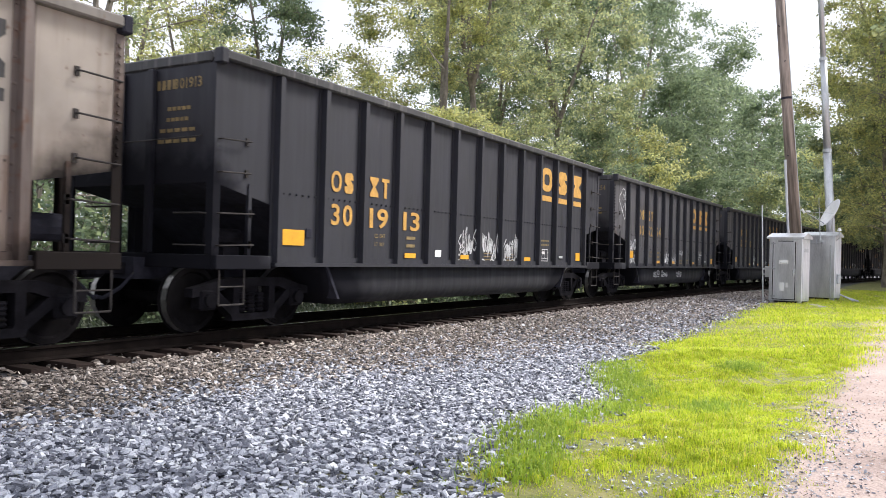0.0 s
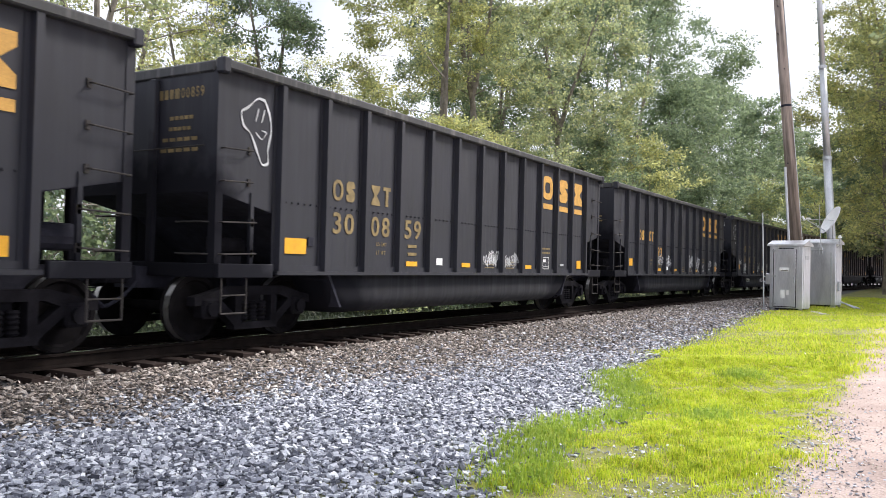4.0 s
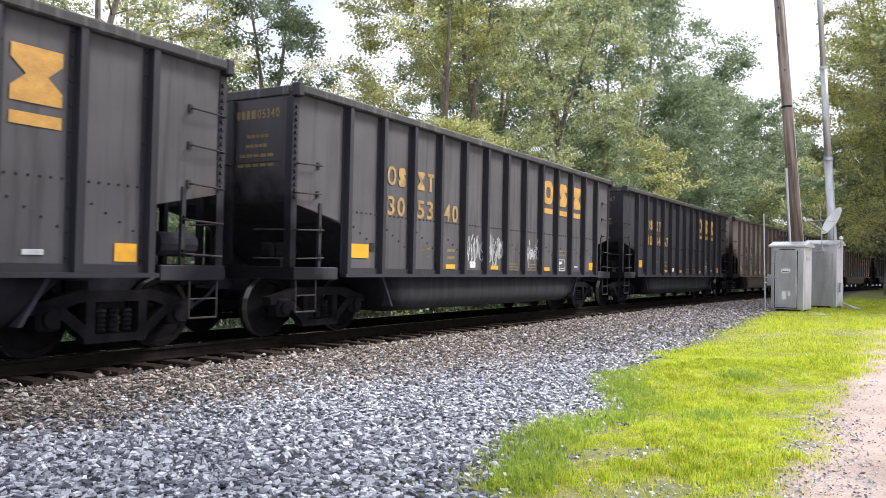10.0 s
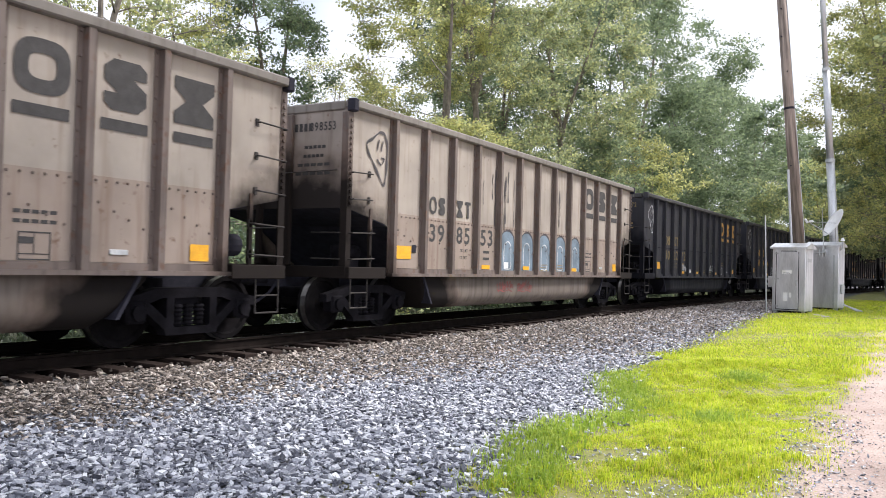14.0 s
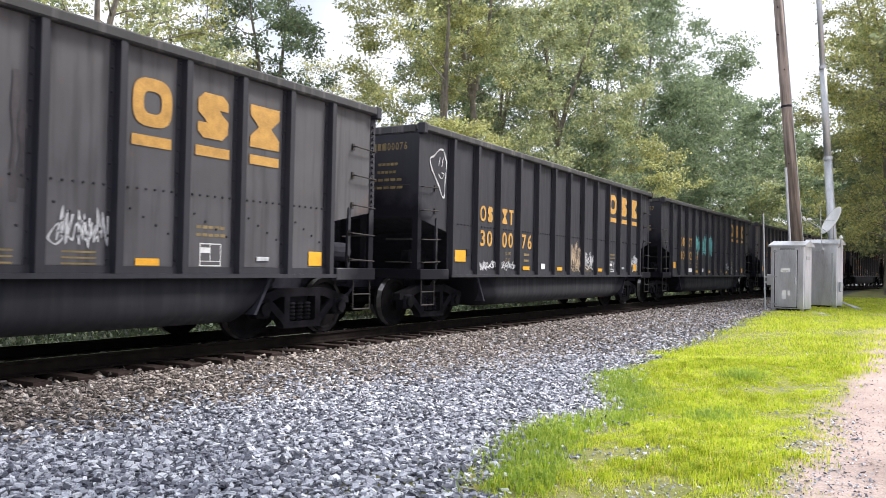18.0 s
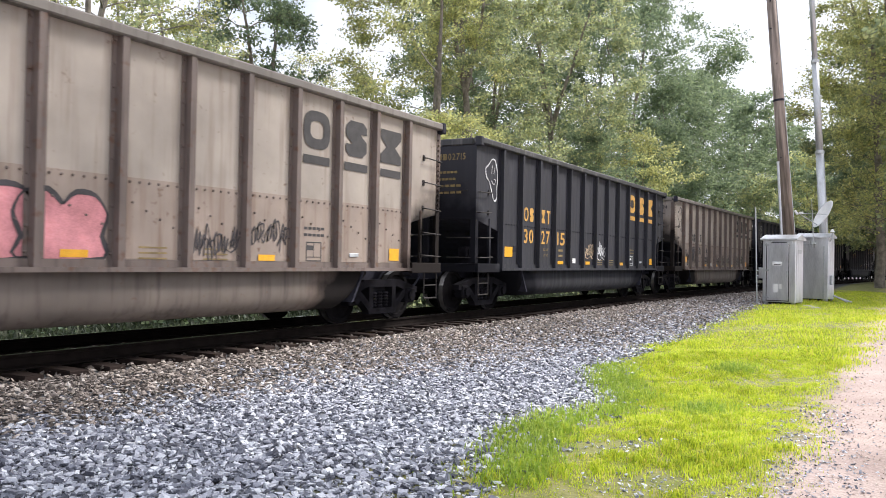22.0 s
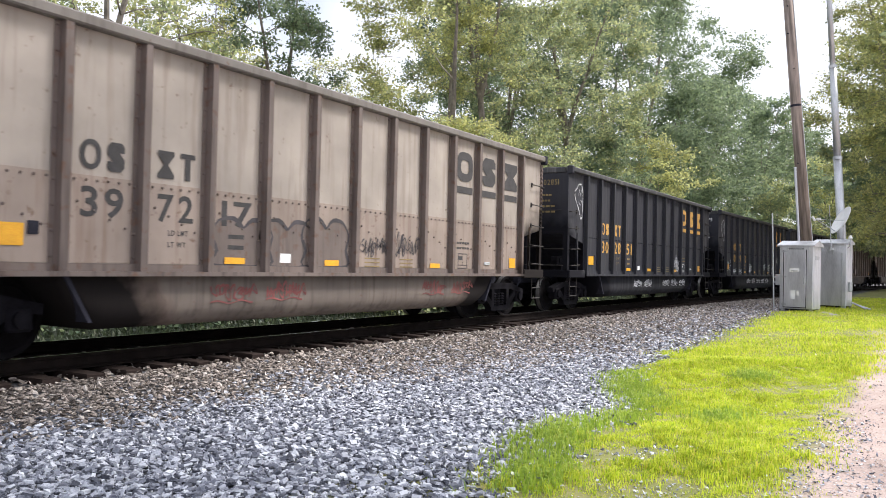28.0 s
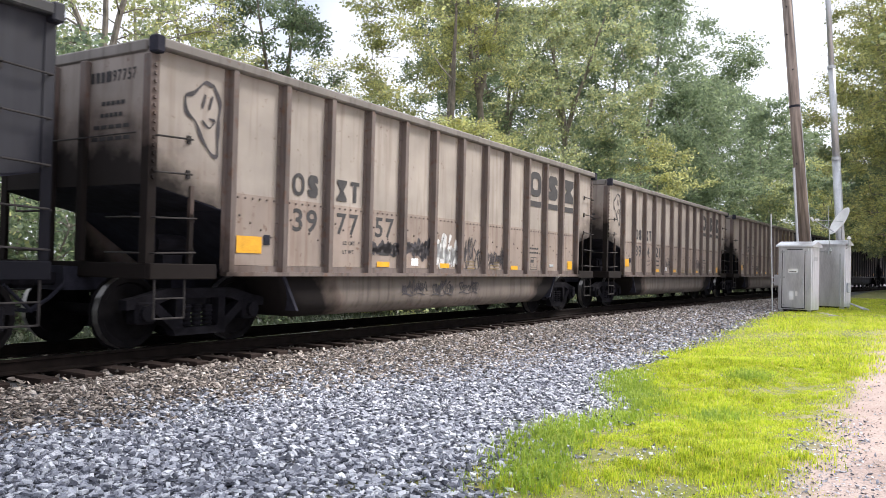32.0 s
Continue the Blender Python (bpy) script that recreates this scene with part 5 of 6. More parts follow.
for k, (x, y, hgt, spr, nl, mt, bare, ls) in enumerate(TREES):
    build_tree(x, y, hgt, spr, int(nl * 1.25), mt, 20 + k, "tall leafy broadleaf tree beside the railway", bare, ls * 0.78)

# unseen tree, added to darken the gravel and train on the left
build_tree(9.2, -1.3, 15, 4.8, 26000, LEAF_C, 77, "added unseen tree shading the near gravel and train", 0.15, 0.18, 0.5)

# low, dense trees close behind the bank
for k, (x, y, hgt) in enumerate(((13.5, 21.5, 8), (17.0, 23.5, 8.5), (20.5, 25.0, 8.5), (25.0, 27.5, 9), (29.5, 28.5, 9))):
    build_tree(x, y, hgt, 3.2, 8000, LEAF_B, 80 + k, "low bushy tree on the bank behind the track", 0.0, 0.19, 0.06)


def build_shrub(x, y, height, spread, leaves, mat, seed, size=0.17):
    """Stems from one root and a ragged mass of leaves."""
    rng, rnd = np.random.default_rng(seed), random.Random(seed)
    shrub = thing("shrub", pose(x, y, float(land(x, y)) - 0.05), "dense green shrub on the bank behind the track", "shrub", "shrubs behind the track")
    tubes, tips = [], []
    for _ in range(9):
        a, p = rnd.uniform(0, 2 * math.pi), Vector((rnd.uniform(-1, 1) * 0.2, rnd.uniform(-1, 1) * 0.2, 0))
        d = Vector((math.cos(a) * rnd.uniform(0.1, 0.7), math.sin(a) * rnd.uniform(0.1, 0.7), 1)).normalized()
        length = height * rnd.uniform(0.6, 1.0)
        for i in range(6):
            d = (d + Vector((rnd.gauss(0, 1), rnd.gauss(0, 1), 0.2)) * 0.2).normalized()
            q = p + d * (length / 6)
            tubes.append((*p, *q, 0.05 * (1 - i / 7), 0.05 * (1 - (i + 1) / 7)))
            p = q
            tips.append(tuple(p))
            for _ in range(3):
                e = p + Vector((rnd.gauss(0, 1), rnd.gauss(0, 1), rnd.gauss(0, 0.4))) * spread * 0.42
                if e.z > 0.1:
                    tubes.append((*p, *e, 0.02, 0.006))
                    tips.append(tuple(e))
    part("stem", tube_mesh(np.array(tubes), 5), BARK, shrub)
    tips = np.array(tips)
    pick = rng.integers(0, len(tips), leaves)
    c = tips[pick] + rng.normal(size=(leaves, 3)) * 0.34
    c[:, 2] = np.maximum(c[:, 2], 0.1)
    part("foliage", leaf_mesh("foliage", c, size * rng.uniform(0.6, 1.3, leaves), mat, rng), mat, shrub)


rnd = random.Random(8)
x = 4.0
while x < 78:
    y = float(track_y(x)) + rnd.uniform(7.5, 11)
    build_shrub(x, y, rnd.uniform(4.2, 6.6), rnd.uniform(1.6, 2.4), int(6500 if x < 50 else 5000), rnd.choice((LEAF_B, LEAF_A, LEAF_B)), int(x * 10), 0.12 + x * 0.0013)
    x += rnd.uniform(2.6, 4.0) * (1 + x / 60)


# ---- loose stone and grass ----
def scatter(x0, x1, y0, y1, n, rng, bias=1.0):
    x = x0 + (x1 - x0) * rng.random(n) ** bias
    return x, rng.uniform(y0, y1, n)


EDGE_X = (0, 4.8, 5.7, 7.2, 9.1, 10.6, 12.3, 15.6, 18.5, 25, 32, 45, 60)
EDGE_Y = (2.3, 2.75, 3.05, 3.35, 3.05, 3.7, 4.2, 4.2, 4.2, 4.25, 4.2, 3.6, 2.6)
LANE_X = (0, 5.2, 6.2, 7.9, 9.3, 10.9, 12.7, 15.8, 25, 40)
LANE_Y = (0.75, 0.72, 0.66, 0.56, 0.66, 0.84, 0.70, 0.40, -0.1, -1.2)


def wobble(x, y, s=1.0):
    return 0.10 * np.sin(x * 3.1 * s + y * 1.7) + 0.08 * np.sin(x * 7.3 * s - y * 4.1) + 0.08 * np.sin(x * 15.1 * s + y * 9.0)


def patchy(x, y):
    """Worn spots in the turf, between -1.5 and 1.5."""
    return np.sin(x * 2.1 + 0.8 * np.sin(y * 3.0)) * np.sin(y * 3.7 + x * 0.9) + 0.5 * np.sin(x * 5.3 + y * 4.6)


def stones(name, x, y, size, mat, rng, sink=0.6, flat=0.45, rough_cut=True):
    """Crushed stones, lying as they fell: skewed blocks, or plain flakes for the small and far ones."""
    n = len(x)
    if rough_cut:
        core = np.array([(a, b, c) for a in (-1, 1) for b in (-1, 1) for c in (-1, 1)], float)
        core = core[None] * (1 + rng.uniform(-0.5, 0.2, (n, 8, 3)))
        f = np.array([(0, 1, 3), (0, 3, 2), (4, 6, 7), (4, 7, 5), (0, 4, 5), (0, 5, 1), (2, 3, 7), (2, 7, 6), (0, 2, 6), (0, 6, 4), (1, 5, 7), (1, 7, 3)])
    else:
        core = np.array([(1, 0, 0), (-1, 0, 0), (0, 1, 0), (0, -1, 0), (0.3, 0.2, 1), (-0.2, -0.3, -1)], float)
        core = core[None] * 1.25 + rng.uniform(-0.34, 0.34, (n, 6, 3))
        f = np.array([(0, 2, 4), (2, 1, 4), (1, 3, 4), (3, 0, 4), (2, 0, 5), (1, 2, 5), (3, 1, 5), (0, 3, 5)])
    v = core * 0.5 * size[:, None, None] * np.stack([np.ones(n), rng.uniform(0.48, 0.9, n), rng.uniform(0.26, flat, n)], -1)[:, None]
    q = rng.normal(size=(n, 4)) * (1.6, 0.28, 0.28, 1.6)
    q /= np.linalg.norm(q, axis=1)[:, None]
    w, i, j, k = q.T
    R = np.stack([1 - 2 * (j * j + k * k), 2 * (i * j - k * w), 2 * (i * k + j * w), 2 * (i * j + k * w), 1 - 2 * (i * i + k * k), 2 * (j * k - i * w), 2 * (i * k - j * w), 2 * (j * k + i * w), 1 - 2 * (i * i + j * j)], -1).reshape(n, 3, 3)
    v = np.einsum("nij,nkj->nki", R, v)
    v += np.stack([x, y, land(x, y) + size * rng.uniform(0.0, sink, n)], -1)[:, None]
    f = (np.arange(n)[:, None, None] * v.shape[1] + f).reshape(-1, 3)
    return raw_mesh(name, v.reshape(-1, 3), f, mat)


rng = np.random.default_rng(11)
px, py = scatter(1.2, 13, 2.2, 8.0, 100000, rng)
qx, qy = scatter(13, 42, 3.8, 8.0, 30000, rng, 1.5)
gx, gy = np.concatenate([px, qx]), np.concatenate([py, qy])
sz = np.concatenate([0.020 + 0.050 * rng.random(len(px)) ** 1.8, rng.uniform(0.035, 0.075, len(qx))])
keep = (gy > np.interp(gx, EDGE_X, EDGE_Y) + wobble(gx, gy) - 0.15 - 0.45 * rng.random(len(gx)) ** 2) & (gy < track_y(gx) - 1.25)
gx, gy, sz = gx[keep], gy[keep], sz[keep]
brown = gy - track_y(gx) + wobble(gx, gy) + rng.normal(0, 1, len(gx)) * (0.25 + 0.12 * np.clip(gx - 6, 0, 20)) > -2.6 - 0.22 * np.clip(gx - 8.5, 0, 30)
grey = ~brown
near = grey & (np.hypot(gx, gy) < 8.0)
far = grey & ~near
for name, some, cut in (("gravel", near, True), ("far_gravel", far, False)):
    ob = new(name, stones(name, gx[some], gy[some], sz[some], STONE, rng, rough_cut=cut))
    tagged(ob, "loose blue-grey crushed stone beside the track", "gravel", kind="stuff")
kx, ky = scatter(1, 45, 8.0, 8.9, 9000, rng, 1.3)
ky = track_y(kx) - rng.uniform(-1.2, 1.3, len(kx))
bx, by = np.concatenate([gx[brown], kx]), np.concatenate([gy[brown], ky])
ob = new("track_ballast", stones("track_ballast", bx, by, np.concatenate([sz[brown], rng.uniform(0.05, 0.09, len(kx))]), BALLAST, rng, rough_cut=False))
tagged(ob, "brown-dusted ballast stones round the ties", "ballast", kind="stuff")
# stray stones in the turf and at the lane's edge
sx, sy = scatter(3.5, 20, -0.6, 4.2, 34000, rng, 1.6)
edge = np.interp(sx, EDGE_X, EDGE_Y) - sy
lane = sy - np.interp(sx, LANE_X, LANE_Y)
strip = np.exp(-((lane - 0.05) / 0.33) ** 2) * np.where(sx < 10, 1.0, 0.2)
worn = np.clip(patchy(sx, sy) - 0.3, 0, 1) * np.where(sx < 8.5, 0.9, 0.25) + np.where(sx < 6.6, 0.16, 0.0)
keep = (rng.random(len(sx)) < np.exp(-np.clip(edge, 0, 9) / 0.2) * 0.35 + strip + worn) & (edge > -0.2)
ob = new("stray_stones", stones("stray_stones", sx[keep], sy[keep], 0.011 + 0.030 * rng.random(keep.sum()) ** 2.2, STONE, rng, rough_cut=False))
tagged(ob, "small grey stones strewn in turf and lane edge", "stones", kind="stuff")
lx, ly = scatter(3.5, 26, -2.5, 1.1, 9000, rng, 1.5)
keep = ly < np.interp(lx, LANE_X, LANE_Y) + 0.3
ob = new("lane_grit", stones("lane_grit", lx[keep], ly[keep], rng.uniform(0.008, 0.026, keep.sum()), GRIT, rng, rough_cut=False))
tagged(ob, "fine grit on the dirt lane", "grit", kind="stuff")


def blades(name, x, y, tall, mat, rng, width=0.006):
    """Blades of grass, bent over, two pieces each."""
    n = len(x)
    base = np.stack([x, y, land(x, y) - 0.005], -1)
    a = rng.uniform(0, 2 * np.pi, n)
    out = np.stack([np.cos(a), np.sin(a), np.zeros(n)], -1)
    side = np.stack([-np.sin(a), np.cos(a), np.zeros(n)], -1) * (width * rng.uniform(0.6, 1.5, n))[:, None]
    up = np.array((0, 0, 1.0))
    bend = rng.uniform(0.3, 1.3, n)[:, None]
    T = tall[:, None]
    mid = base + up * T * 0.6 + out * T * bend * 0.25
    tip = base + up * T * (1 - 0.35 * bend) + out * T * bend * 0.75
    v = np.stack([base - side, base + side, mid + side * 0.8, mid - side * 0.8, tip], 1).reshape(-1, 3)
    f = np.array([(0, 1, 2), (0, 2, 3), (3, 2, 4)])
    f = (np.arange(n)[:, None, None] * 5 + f).reshape(-1, 3)
    return raw_mesh(name, v, f, mat)


NEAR = 470000
tx, ty = scatter(3.6, 14, 0.2, 4.6, NEAR, rng, 1.3)
ux, uy = scatter(14, 48, -1.5, 4.6, 130000, rng, 1.6)
tx, ty = np.concatenate([tx, ux]), np.concatenate([ty, uy])
wid = np.where(np.arange(len(tx)) < NEAR, 1.0, 2.0)
edge = np.interp(tx, EDGE_X, EDGE_Y) + wobble(tx, ty) + rng.normal(0, 0.10, len(tx)) - ty
lane = ty - np.interp(tx, LANE_X, LANE_Y) + wobble(tx, ty) * 0.6 + rng.normal(0, 0.08, len(tx))
worn = np.clip(patchy(tx, ty) - 0.25, 0, 1) * np.where(tx < 8.5, 1.0, 0.25)
dens = np.clip(edge / 0.9, 0, 1) ** 0.8 * np.clip(lane / 0.6, 0, 1) * np.clip(1 - worn * 1.1, 0.04, 1)
tuft = 0.5 + 0.5 * np.sin(tx * 9.0 + 3 * np.sin(ty * 5.0)) * np.sin(ty * 11.0 + 2 * np.sin(tx * 4.0))
dens *= np.where(tx < 14, 0.22 + 0.78 * tuft, 1.0) * np.clip(0.30 + 0.26 * (tx - 4.6), 0.3, 1)
keep = rng.random(len(tx)) < dens
tx, ty, wid, edge = tx[keep], ty[keep], wid[keep], edge[keep]
lush = np.clip(0.5 - 0.5 * patchy(tx * 0.55 + 1.3, ty * 0.6), 0, 1)
tall = rng.uniform(0.022, 0.074, len(tx)) * (0.45 + 1.2 * lush) * np.where(wid > 1.5, 1.15, 1.0) * np.where(edge < 0.35, 0.7, 1.0)
tall *= np.where(wid < 1.5, 0.55 + 0.95 * tuft[keep] ** 2, 1.0)
tall *= np.where(rng.random(len(tx)) < 0.006, 2.2, 1.0)
grass_mesh = blades("grass", tx, ty, tall, GRASS, rng, 0.0031 * wid ** 1.0)
ob = new("grass", grass_mesh)
tagged(ob, "bright sunlit yellow-green grass along the lane", "grass", kind="stuff")
# darker tufts at the gravel's edge and here and there in the turf
ox = np.concatenate([rng.normal(a, 0.28, 700) for a in (5.6, 6.2, 6.8, 7.4, 8.3, 9.4, 9.9, 10.3, 10.8, 11.5, 9.0, 12.6)])
oy = np.concatenate([rng.normal(a, 0.16, 700) for a in (2.55, 2.75, 2.95, 3.0, 2.75, 2.75, 3.05, 3.3, 3.5, 3.75, 1.9, 2.2)])
ob = new("turf_tufts", blades("turf_tufts", ox, oy, rng.uniform(0.04, 0.15, len(ox)), TUFT, rng, 0.006))
tagged(ob, "darker green grass tufts at the gravel edge", "grass", kind="stuff")
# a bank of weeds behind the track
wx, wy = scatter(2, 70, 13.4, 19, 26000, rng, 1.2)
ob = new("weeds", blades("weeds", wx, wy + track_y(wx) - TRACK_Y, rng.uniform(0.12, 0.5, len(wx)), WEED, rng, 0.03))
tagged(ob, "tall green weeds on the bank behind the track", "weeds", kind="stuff")

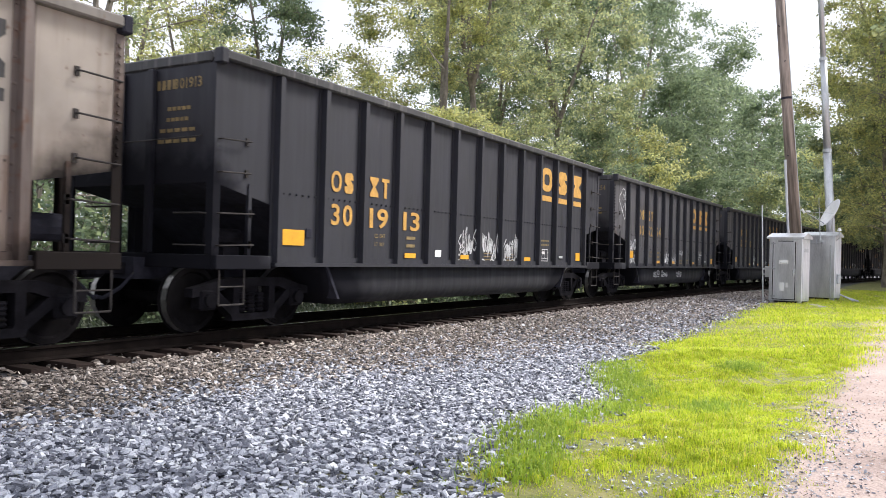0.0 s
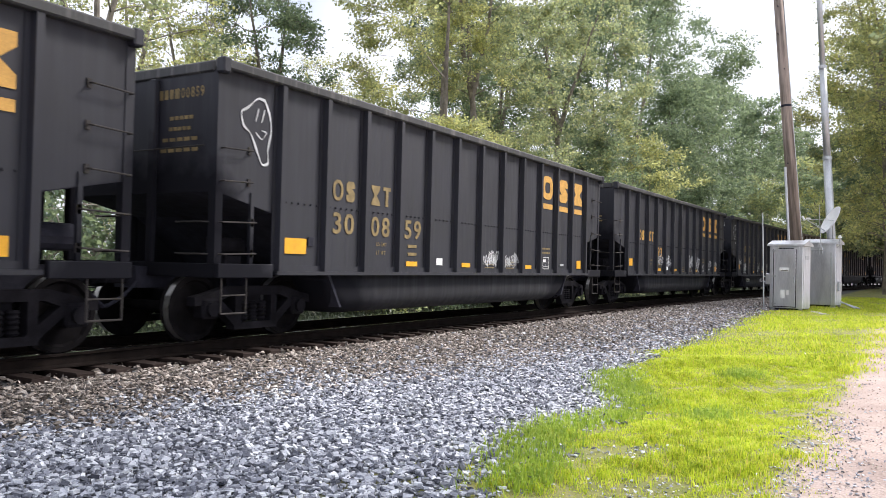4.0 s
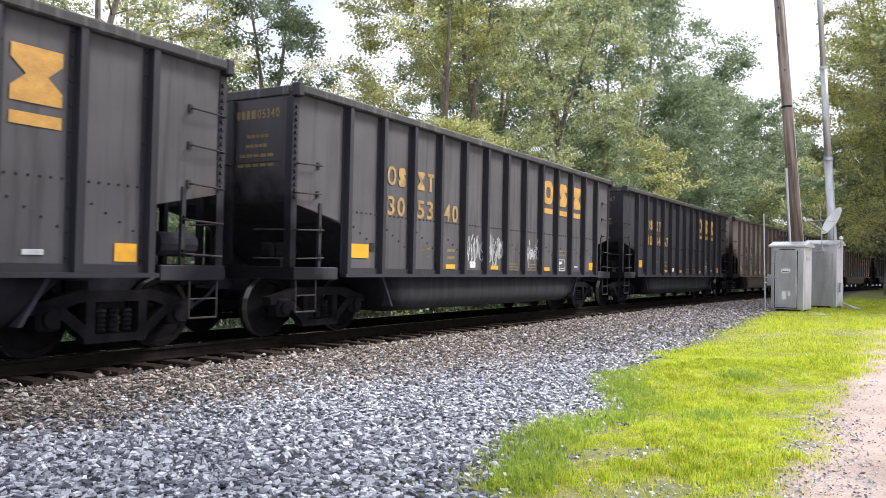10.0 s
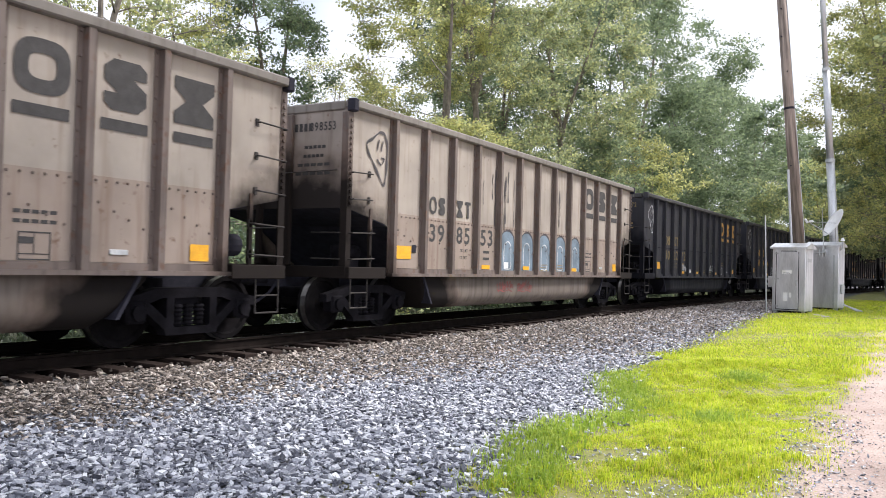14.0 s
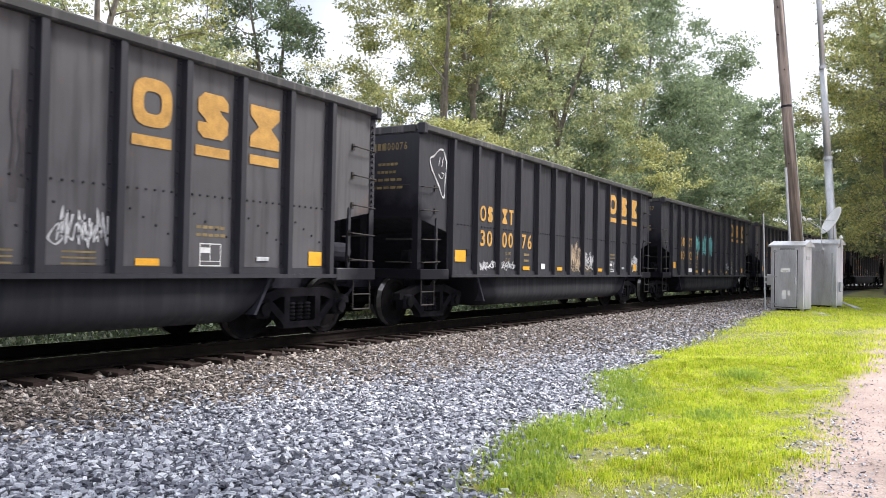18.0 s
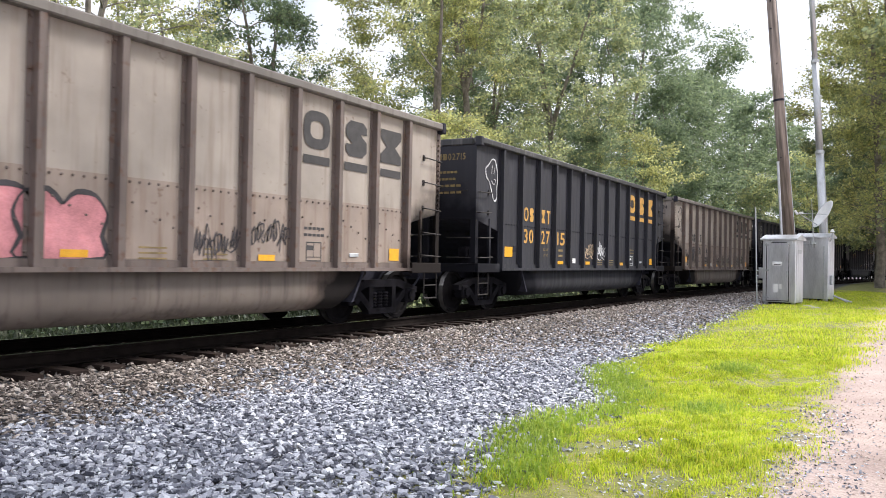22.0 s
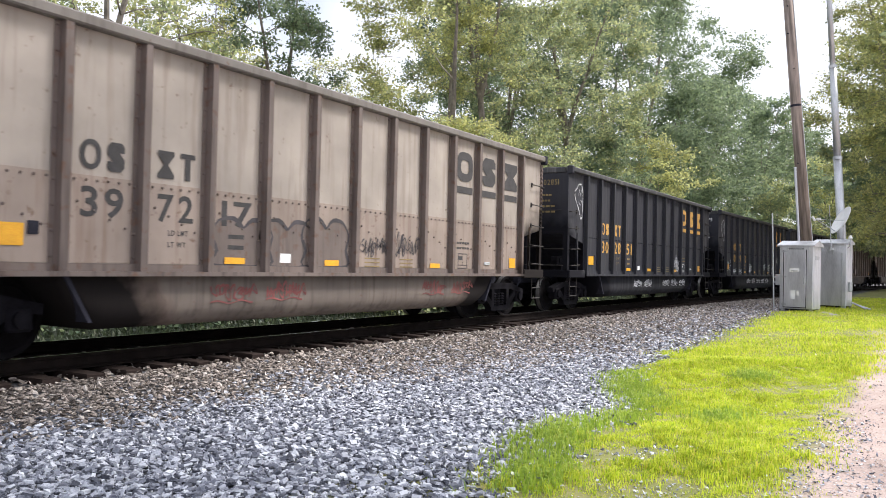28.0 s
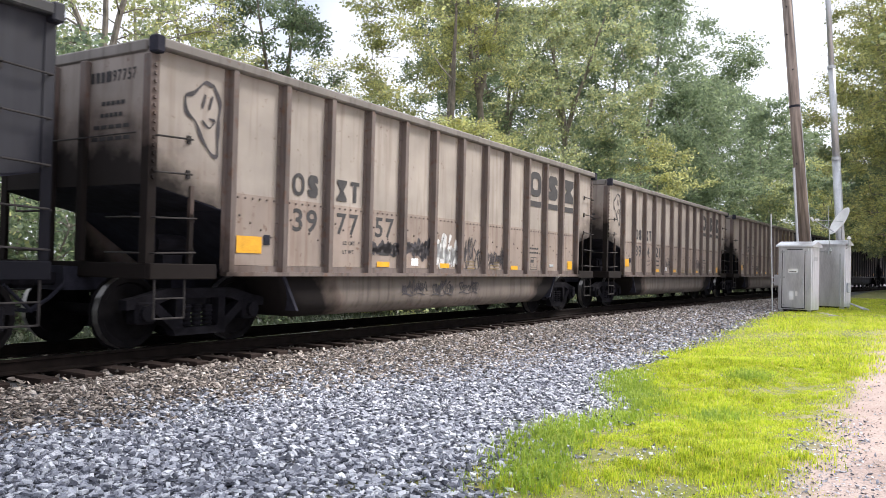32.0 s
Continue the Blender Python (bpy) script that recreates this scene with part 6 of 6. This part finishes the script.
# ---- the train's roster and its run ----
# each car: scheme, near end at the start in metres along the track, number, lettering, outline, spray tags (bay, low, high, style, colour)
ROSTER = [
    ("T", -8.615, "397402", "ink", 0, []),
    ("B", 7.36, "301913", "gold", 0, [(5, 1, 1.75, "s", SPRAY), (6, 1, 1.75, "s", SPRAY), (7, 1, 1.75, "s", SPRAY)]),
    ("G", 23.38, "305254", "worn", 1, [(0, 1.05, 1.95, "s", SPRAY), (4, 1, 1.5, "t", SPRAY), (5, 1, 1.5, "t", SPRAY), (6, 1.35, 1.65, "t", SPRAY), (9, 1.35, 1.65, "t", SPRAY), (3, 0.6, 0.86, "u", SPRAY), (4, 0.6, 0.86, "u", SPRAY), (6, 0.6, 0.86, "u", SPRAY)]),
    ("G", 38.69, "305780", "worn", 0, [(4, 1.2, 1.6, "t", SPRAY), (7, 1.1, 1.4, "t", SPRAY)]),
    ("B", 54.18, "302501", "gold", 1, [(1, 1.05, 1.4, "t", SPRAY), (2, 1.05, 1.4, "t", SPRAY)]),
    ("B", 70.06, "300859", "faded", 1, [(6, 1.05, 1.5, "t", SPRAY), (7, 1.05, 1.5, "t", SPRAY)]),
    ("B", 86.06, "    93", "gold", 0, [(3, 1.2, 1.75, "t", SPRAY), (4, 1.2, 1.75, "t", SPRAY), (7, 1.05, 1.8, "s", SPRAY), (8, 1.05, 1.8, "s", SPRAY), (10, 1.2, 1.6, "t", SPRAY), (11, 1.2, 1.6, "t", SPRAY)]),
    ("B", 102.06, "300662", "faded", 2, [(0, 1.45, 1.75, "s", SPRAY), (1, 1, 1.7, "s", SPRAY), (4, 1.05, 1.7, "t", SPRAY), (5, 1.05, 1.7, "t", SPRAY), (6, 1.05, 1.7, "t", SPRAY), (7, 1.05, 1.7, "t", SPRAY), (9, 1.2, 1.5, "t", SPRAY), (10, 1.2, 1.5, "t", SPRAY), (2, 0.62, 0.84, "u", SPRAY), (5, 0.6, 0.84, "u", SPRAY), (7, 0.6, 0.84, "u", SPRAY), (9, 0.6, 0.84, "u", SPRAY)]),
    ("T", 118.015, "397662", "ink", 3, [(4, 1, 1.75, "f", BLUE_SPRAY), (5, 1, 1.75, "f", TEAL), (6, 1, 1.6, "f", TEAL), (4, 0.56, 0.88, "u", DARK_SPRAY), (5, 0.56, 0.88, "u", DARK_SPRAY), (8, 0.56, 0.88, "u", DARK_SPRAY), (4, 1.3, 2.9, "d", DARK_SPRAY), (7, 1.3, 2.9, "d", DARK_SPRAY), (8, 1.3, 2.9, "d", DARK_SPRAY)]),
    ("G", 133.97, "303708", "gold", 1, [(0, 1.05, 2, "s", SPRAY), (1, 1.05, 2, "s", SPRAY), (2, 1, 1.5, "t", SPRAY), (4, 1, 1.5, "t", SPRAY), (8, 1.1, 2.9, "p", GREY_BLACK)]),
    ("G", 149.17, "3045 8", "worn", 0, [(3, 1.2, 3.2, "d", DARK_SPRAY), (7, 1.2, 3.2, "d", DARK_SPRAY), (5, 1.1, 1.6, "t", SPRAY), (6, 1.1, 1.6, "t", SPRAY), (8, 1.1, 1.6, "t", SPRAY), (1, 0.6, 0.84, "u", SPRAY), (2, 0.6, 0.84, "u", SPRAY), (4, 0.6, 0.84, "u", SPRAY), (5, 0.6, 0.84, "u", SPRAY)]),
    ("G", 164.38, "305340", "worn", 0, [(4, 1.1, 1.9, "t", SPRAY), (5, 1.1, 1.9, "t", SPRAY), (7, 1.1, 1.9, "t", SPRAY), (6, 1.1, 1.8, "d", DARK_SPRAY)]),
    ("D", 179.72, "303467", "gold", 0, []),
    ("T", 194.945, "397151", "ink", 0, [(8, 1, 3.3, "D", DARK_SPRAY), (6, 1.6, 2.9, "d", DARK_SPRAY), (2, 1.6, 2.9, "d", DARK_SPRAY), (3, 1.1, 1.7, "s", DARK_SPRAY), (8, 1.1, 1.7, "s", DARK_SPRAY), (1, 1.1, 1.7, "s", DARK_SPRAY), (4, 0.56, 0.88, "u", DARK_SPRAY), (8, 0.56, 0.88, "u", DARK_SPRAY)]),
    ("T", 211.045, "398793", "ink", 0, [(2, 1.4, 3.3, "d", DARK_SPRAY), (3, 1.4, 3.3, "d", DARK_SPRAY), (0, 1.2, 1.5, "t", DARK_SPRAY)]),
    ("T", 227.075, "398553", "ink", 3, [(3, 1.9, 3.4, "d", DARK_SPRAY), (4, 1.9, 3.4, "d", DARK_SPRAY), (4, 1.0, 1.95, "w", BLUE_SPRAY), (5, 1.0, 1.95, "w", BLUE_SPRAY), (6, 1.0, 1.95, "w", BLUE_SPRAY), (7, 1.0, 1.95, "w", BLUE_SPRAY), (8, 1.0, 1.95, "w", BLUE_SPRAY), (4, 0.6, 0.86, "u", RED_SPRAY), (5, 0.6, 0.86, "u", RED_SPRAY), (7, 2, 3.2, "d", DARK_SPRAY)]),
    ("B", 243.13, "302272", "faded", 1, [(3, 1.1, 1.5, "t", SPRAY), (7, 1.1, 1.5, "t", SPRAY)]),
    ("B", 259.02, "300464", "gold", 1, [(4, 1.2, 1.65, "t", SPRAY)]),
    ("G", 275.12, "303299", "faded", 1, [(0, 1.2, 1.7, "t", SPRAY), (1, 1.1, 2.6, "d", DARK_SPRAY), (5, 1.05, 3.0, "D", DARK_SPRAY), (6, 1.05, 3.2, "D", DARK_SPRAY), (7, 1.2, 1.72, "t", SPRAY), (4, 1.3, 1.55, "s", SPRAY)]),
    ("B", 290.42, "300076", "gold", 1, [(1, 1.05, 1.3, "t", SPRAY), (2, 1.05, 1.3, "t", SPRAY), (6, 1.05, 1.95, "s", BEIGE_SPRAY), (7, 1.15, 1.65, "s", SPRAY), (11, 1, 1.75, "s", SPRAY)]),
    ("B", 306.47, "300257", "gold", 0, [(3, 1.7, 2.75, "k", TEAL), (4, 1.7, 2.75, "k", TEAL), (5, 1.7, 2.75, "k", TEAL), (2, 1.1, 1.25, "p", WHITE), (8, 1.2, 1.55, "t", SPRAY)]),
    ("G", 322.49, "305047", "worn", 0, [(9, 1.2, 1.7, "t", SPRAY), (10, 1.2, 1.7, "t", SPRAY), (6, 1.5, 1.8, "t", SPRAY)]),
    ("T", 337.855, "398572", "ink", 0, [(-1, 2.2, 3.3, "f", PINK), (0, 1.95, 3.1, "s", DARK_SPRAY), (3, 1.08, 1.95, "h", PINK), (8, 1.2, 1.7, "t", DARK_SPRAY), (7, 1, 1.6, "t", DARK_SPRAY), (1, 1, 1.5, "t", DARK_SPRAY)]),
    ("B", 354.02, "302715", "gold", 1, [(5, 1.25, 1.7, "s", BEIGE_SPRAY), (6, 1.2, 1.8, "s", SPRAY)]),
    ("T", 370.125, "398194", "ink", 3, [(0, 1.05, 1.9, "s", DARK_SPRAY), (1, 1.05, 1.9, "s", DARK_SPRAY), (3, 1.05, 1.7, "t", DARK_SPRAY), (5, 1.05, 1.7, "t", DARK_SPRAY), (6, 1.05, 1.7, "t", DARK_SPRAY), (7, 1.05, 1.7, "t", DARK_SPRAY), (9, 1.05, 1.7, "t", DARK_SPRAY), (10, 1.05, 1.7, "t", DARK_SPRAY)]),
    ("B", 386.24, "300314", "gold", 2, [(4, 1.03, 1.72, "g", SPRAY), (6, 1.03, 1.72, "g", SPRAY), (7, 1.03, 1.72, "g", SPRAY), (8, 1.03, 1.72, "g", SPRAY), (6, 1.85, 2.5, "t", SPRAY), (7, 1.85, 2.4, "t", SPRAY), (8, 1.85, 2.3, "t", SPRAY)]),
    ("G", 402.30, "305   ", "faded", 0, [(3, 1.1, 2.8, "D", DARK_SPRAY), (6, 1.1, 2.8, "D", DARK_SPRAY), (7, 1.1, 2.8, "D", DARK_SPRAY), (8, 1.1, 2.6, "d", DARK_SPRAY), (4, 1.6, 1.9, "t", SPRAY)]),
    ("L", 417.35, "", "gold", 1, [(7, 1.3, 1.9, "s", SPRAY), (8, 1.3, 1.9, "s", SPRAY), (9, 1.3, 1.9, "s", SPRAY), (11, 1.3, 1.9, "s", SPRAY)]),
    ("T", 433.365, "397217", "ink", 3, [(3, 1.08, 1.85, "h", TAN_POST), (6, 1.2, 1.7, "t", DARK_SPRAY), (7, 1.2, 1.7, "t", DARK_SPRAY), (3, 0.58, 0.88, "u", RED_SPRAY), (4, 0.58, 0.88, "u", RED_SPRAY), (8, 0.58, 0.88, "u", RED_SPRAY), (9, 0.58, 0.88, "u", RED_SPRAY)]),
    ("B", 449.70, "302851", "gold", 1, [(8, 1.1, 1.7, "s", SPRAY), (4, 0.6, 0.84, "u", SPRAY), (5, 0.6, 0.84, "u", SPRAY), (7, 0.6, 0.84, "u", SPRAY), (8, 0.6, 0.84, "u", SPRAY), (9, 0.6, 0.84, "u", SPRAY)]),
    ("B", 465.90, "302970", "gold", 2, [(0, 1.2, 1.75, "s", SPRAY), (1, 1.05, 1.3, "s", SPRAY), (2, 1.05, 1.3, "s", SPRAY), (4, 1.1, 1.65, "t", SPRAY), (7, 1.1, 1.65, "t", SPRAY), (8, 1.1, 1.65, "t", SPRAY), (9, 1.1, 1.65, "t", SPRAY), (10, 1.5, 2, "t", SPRAY), (4, 0.6, 0.84, "u", SPRAY), (5, 0.6, 0.84, "u", SPRAY), (6, 0.6, 0.84, "u", SPRAY), (7, 0.6, 0.84, "u", SPRAY), (8, 0.6, 0.84, "u", SPRAY)]),
    ("L", 481.76, "3941 9", "pale", 0, [(0, 1.05, 1.65, "t", SPRAY), (4, 1.5, 1.95, "s", SPRAY), (8, 1.1, 1.6, "t", SPRAY), (9, 1.1, 1.6, "t", SPRAY)]),
    ("T", 497.655, "397757", "ink", 3, [(3, 1.2, 1.62, "k", DARK_SPRAY), (4, 1.22, 1.66, "k", DARK_SPRAY), (5, 1.0, 1.8, "k", CHALK), (6, 1.0, 1.8, "s", DARK_SPRAY), (7, 1.05, 1.6, "t", DARK_SPRAY), (4, 0.58, 0.88, "u", DARK_SPRAY), (5, 0.58, 0.88, "u", DARK_SPRAY), (6, 0.58, 0.88, "u", DARK_SPRAY)]),
    ("T", 513.625, "39 421", "ink", 3, [(4, 1.1, 1.6, "t", DARK_SPRAY), (8, 1.1, 1.6, "t", DARK_SPRAY)]),
    ("T", 529.575, "397   ", "ink", 0, [(3, 1.1, 1.6, "t", DARK_SPRAY)]),
    ("B", 545.55, "30    ", "faded", 0, [(7, 1.1, 1.6, "t", SPRAY)]),
    ("B", 561.65, "30    ", "faded", 1, [(3, 1.1, 1.6, "t", SPRAY)]),
    ("G", 577.72, "30    ", "faded", 0, [(4, 1.1, 1.6, "t", SPRAY)]),
    ("B", 593.85, "30    ", "faded", 1, [(5, 1.1, 1.6, "t", SPRAY)]),
]
train = []
plans = []
for row in ROSTER:
    kind = {"T": "tan", "B": "black", "G": "grey", "D": "dark", "L": "long"}[row[0]]
    plans.append((kind, row))
last = {kind: i for i, (kind, _) in enumerate(plans)}
for i, (kind, row) in enumerate(plans):
    car = CARS[kind] if last[kind] == i else copy_thing(CARS[kind], Matrix())
    code, start, number, style, outline, tags = row
    tagged(car, {"T": "weathered tan bathtub coal gondola with sooty ends", "B": "black bathtub coal gondola with yellow lettering", "G": "faded grey-black riveted bathtub coal gondola", "D": "plain black bathtub coal gondola with yellow markings", "L": "long-ended plain black coal gondola with yellow reflector strips"}[code] + (", sprayed with tags" if tags else ""))
    mark_car(car, kind, number, style, outline, tags)
    train.append((start + SIZES[kind][0], car))

RUN = [(0, -0.00), (2, 31.42), (4, 62.67), (6, 93.76), (8, 124.71), (10, 155.56), (12, 186.31), (14, 216.98), (16, 247.59), (18, 278.15), (20, 308.67), (22, 339.17), (24, 369.65), (26, 400.11), (28, 430.56), (30, 461.01), (32, 491.45)]


def run(t):
    """Metres that the train has gone by t seconds."""
    for (a, p), (b, q) in zip(RUN, RUN[1:]):
        if t <= b:
            return p + (q - p) * (t - a) / (b - a)
    return RUN[-1][1]


def motions():
    for start, car in train:
        rows = []
        for i in range(65):
            t = i * 0.5
            x, y, a = along(start - run(t))
            rows.append((t, pose(x, y, 0, 0, 0, math.degrees(a))))
        walk(car, rows)
    # wheels: the same roll for every leading and every trailing axle
    rolled = {}
    for start, car in train:
        for ob in car.children_recursive:
            if not ob.name.startswith("wheelset"):
                continue
            lead = ob.location.x < 0
            if lead not in rolled:
                at = ob.location.copy()
                walk(ob, [(i / FPS, Matrix.Translation(at) @ Matrix.Rotation(-run(i / FPS) / WHEEL_R, 4, "Y")) for i in range(32 * FPS + 1)])
                rolled[lead] = ob.animation_data
            else:
                ob.rotation_mode = "QUATERNION"
                ob.animation_data_create()
                ob.animation_data.action = rolled[lead].action
                ob.animation_data.action_slot = rolled[lead].action_slot


motions()
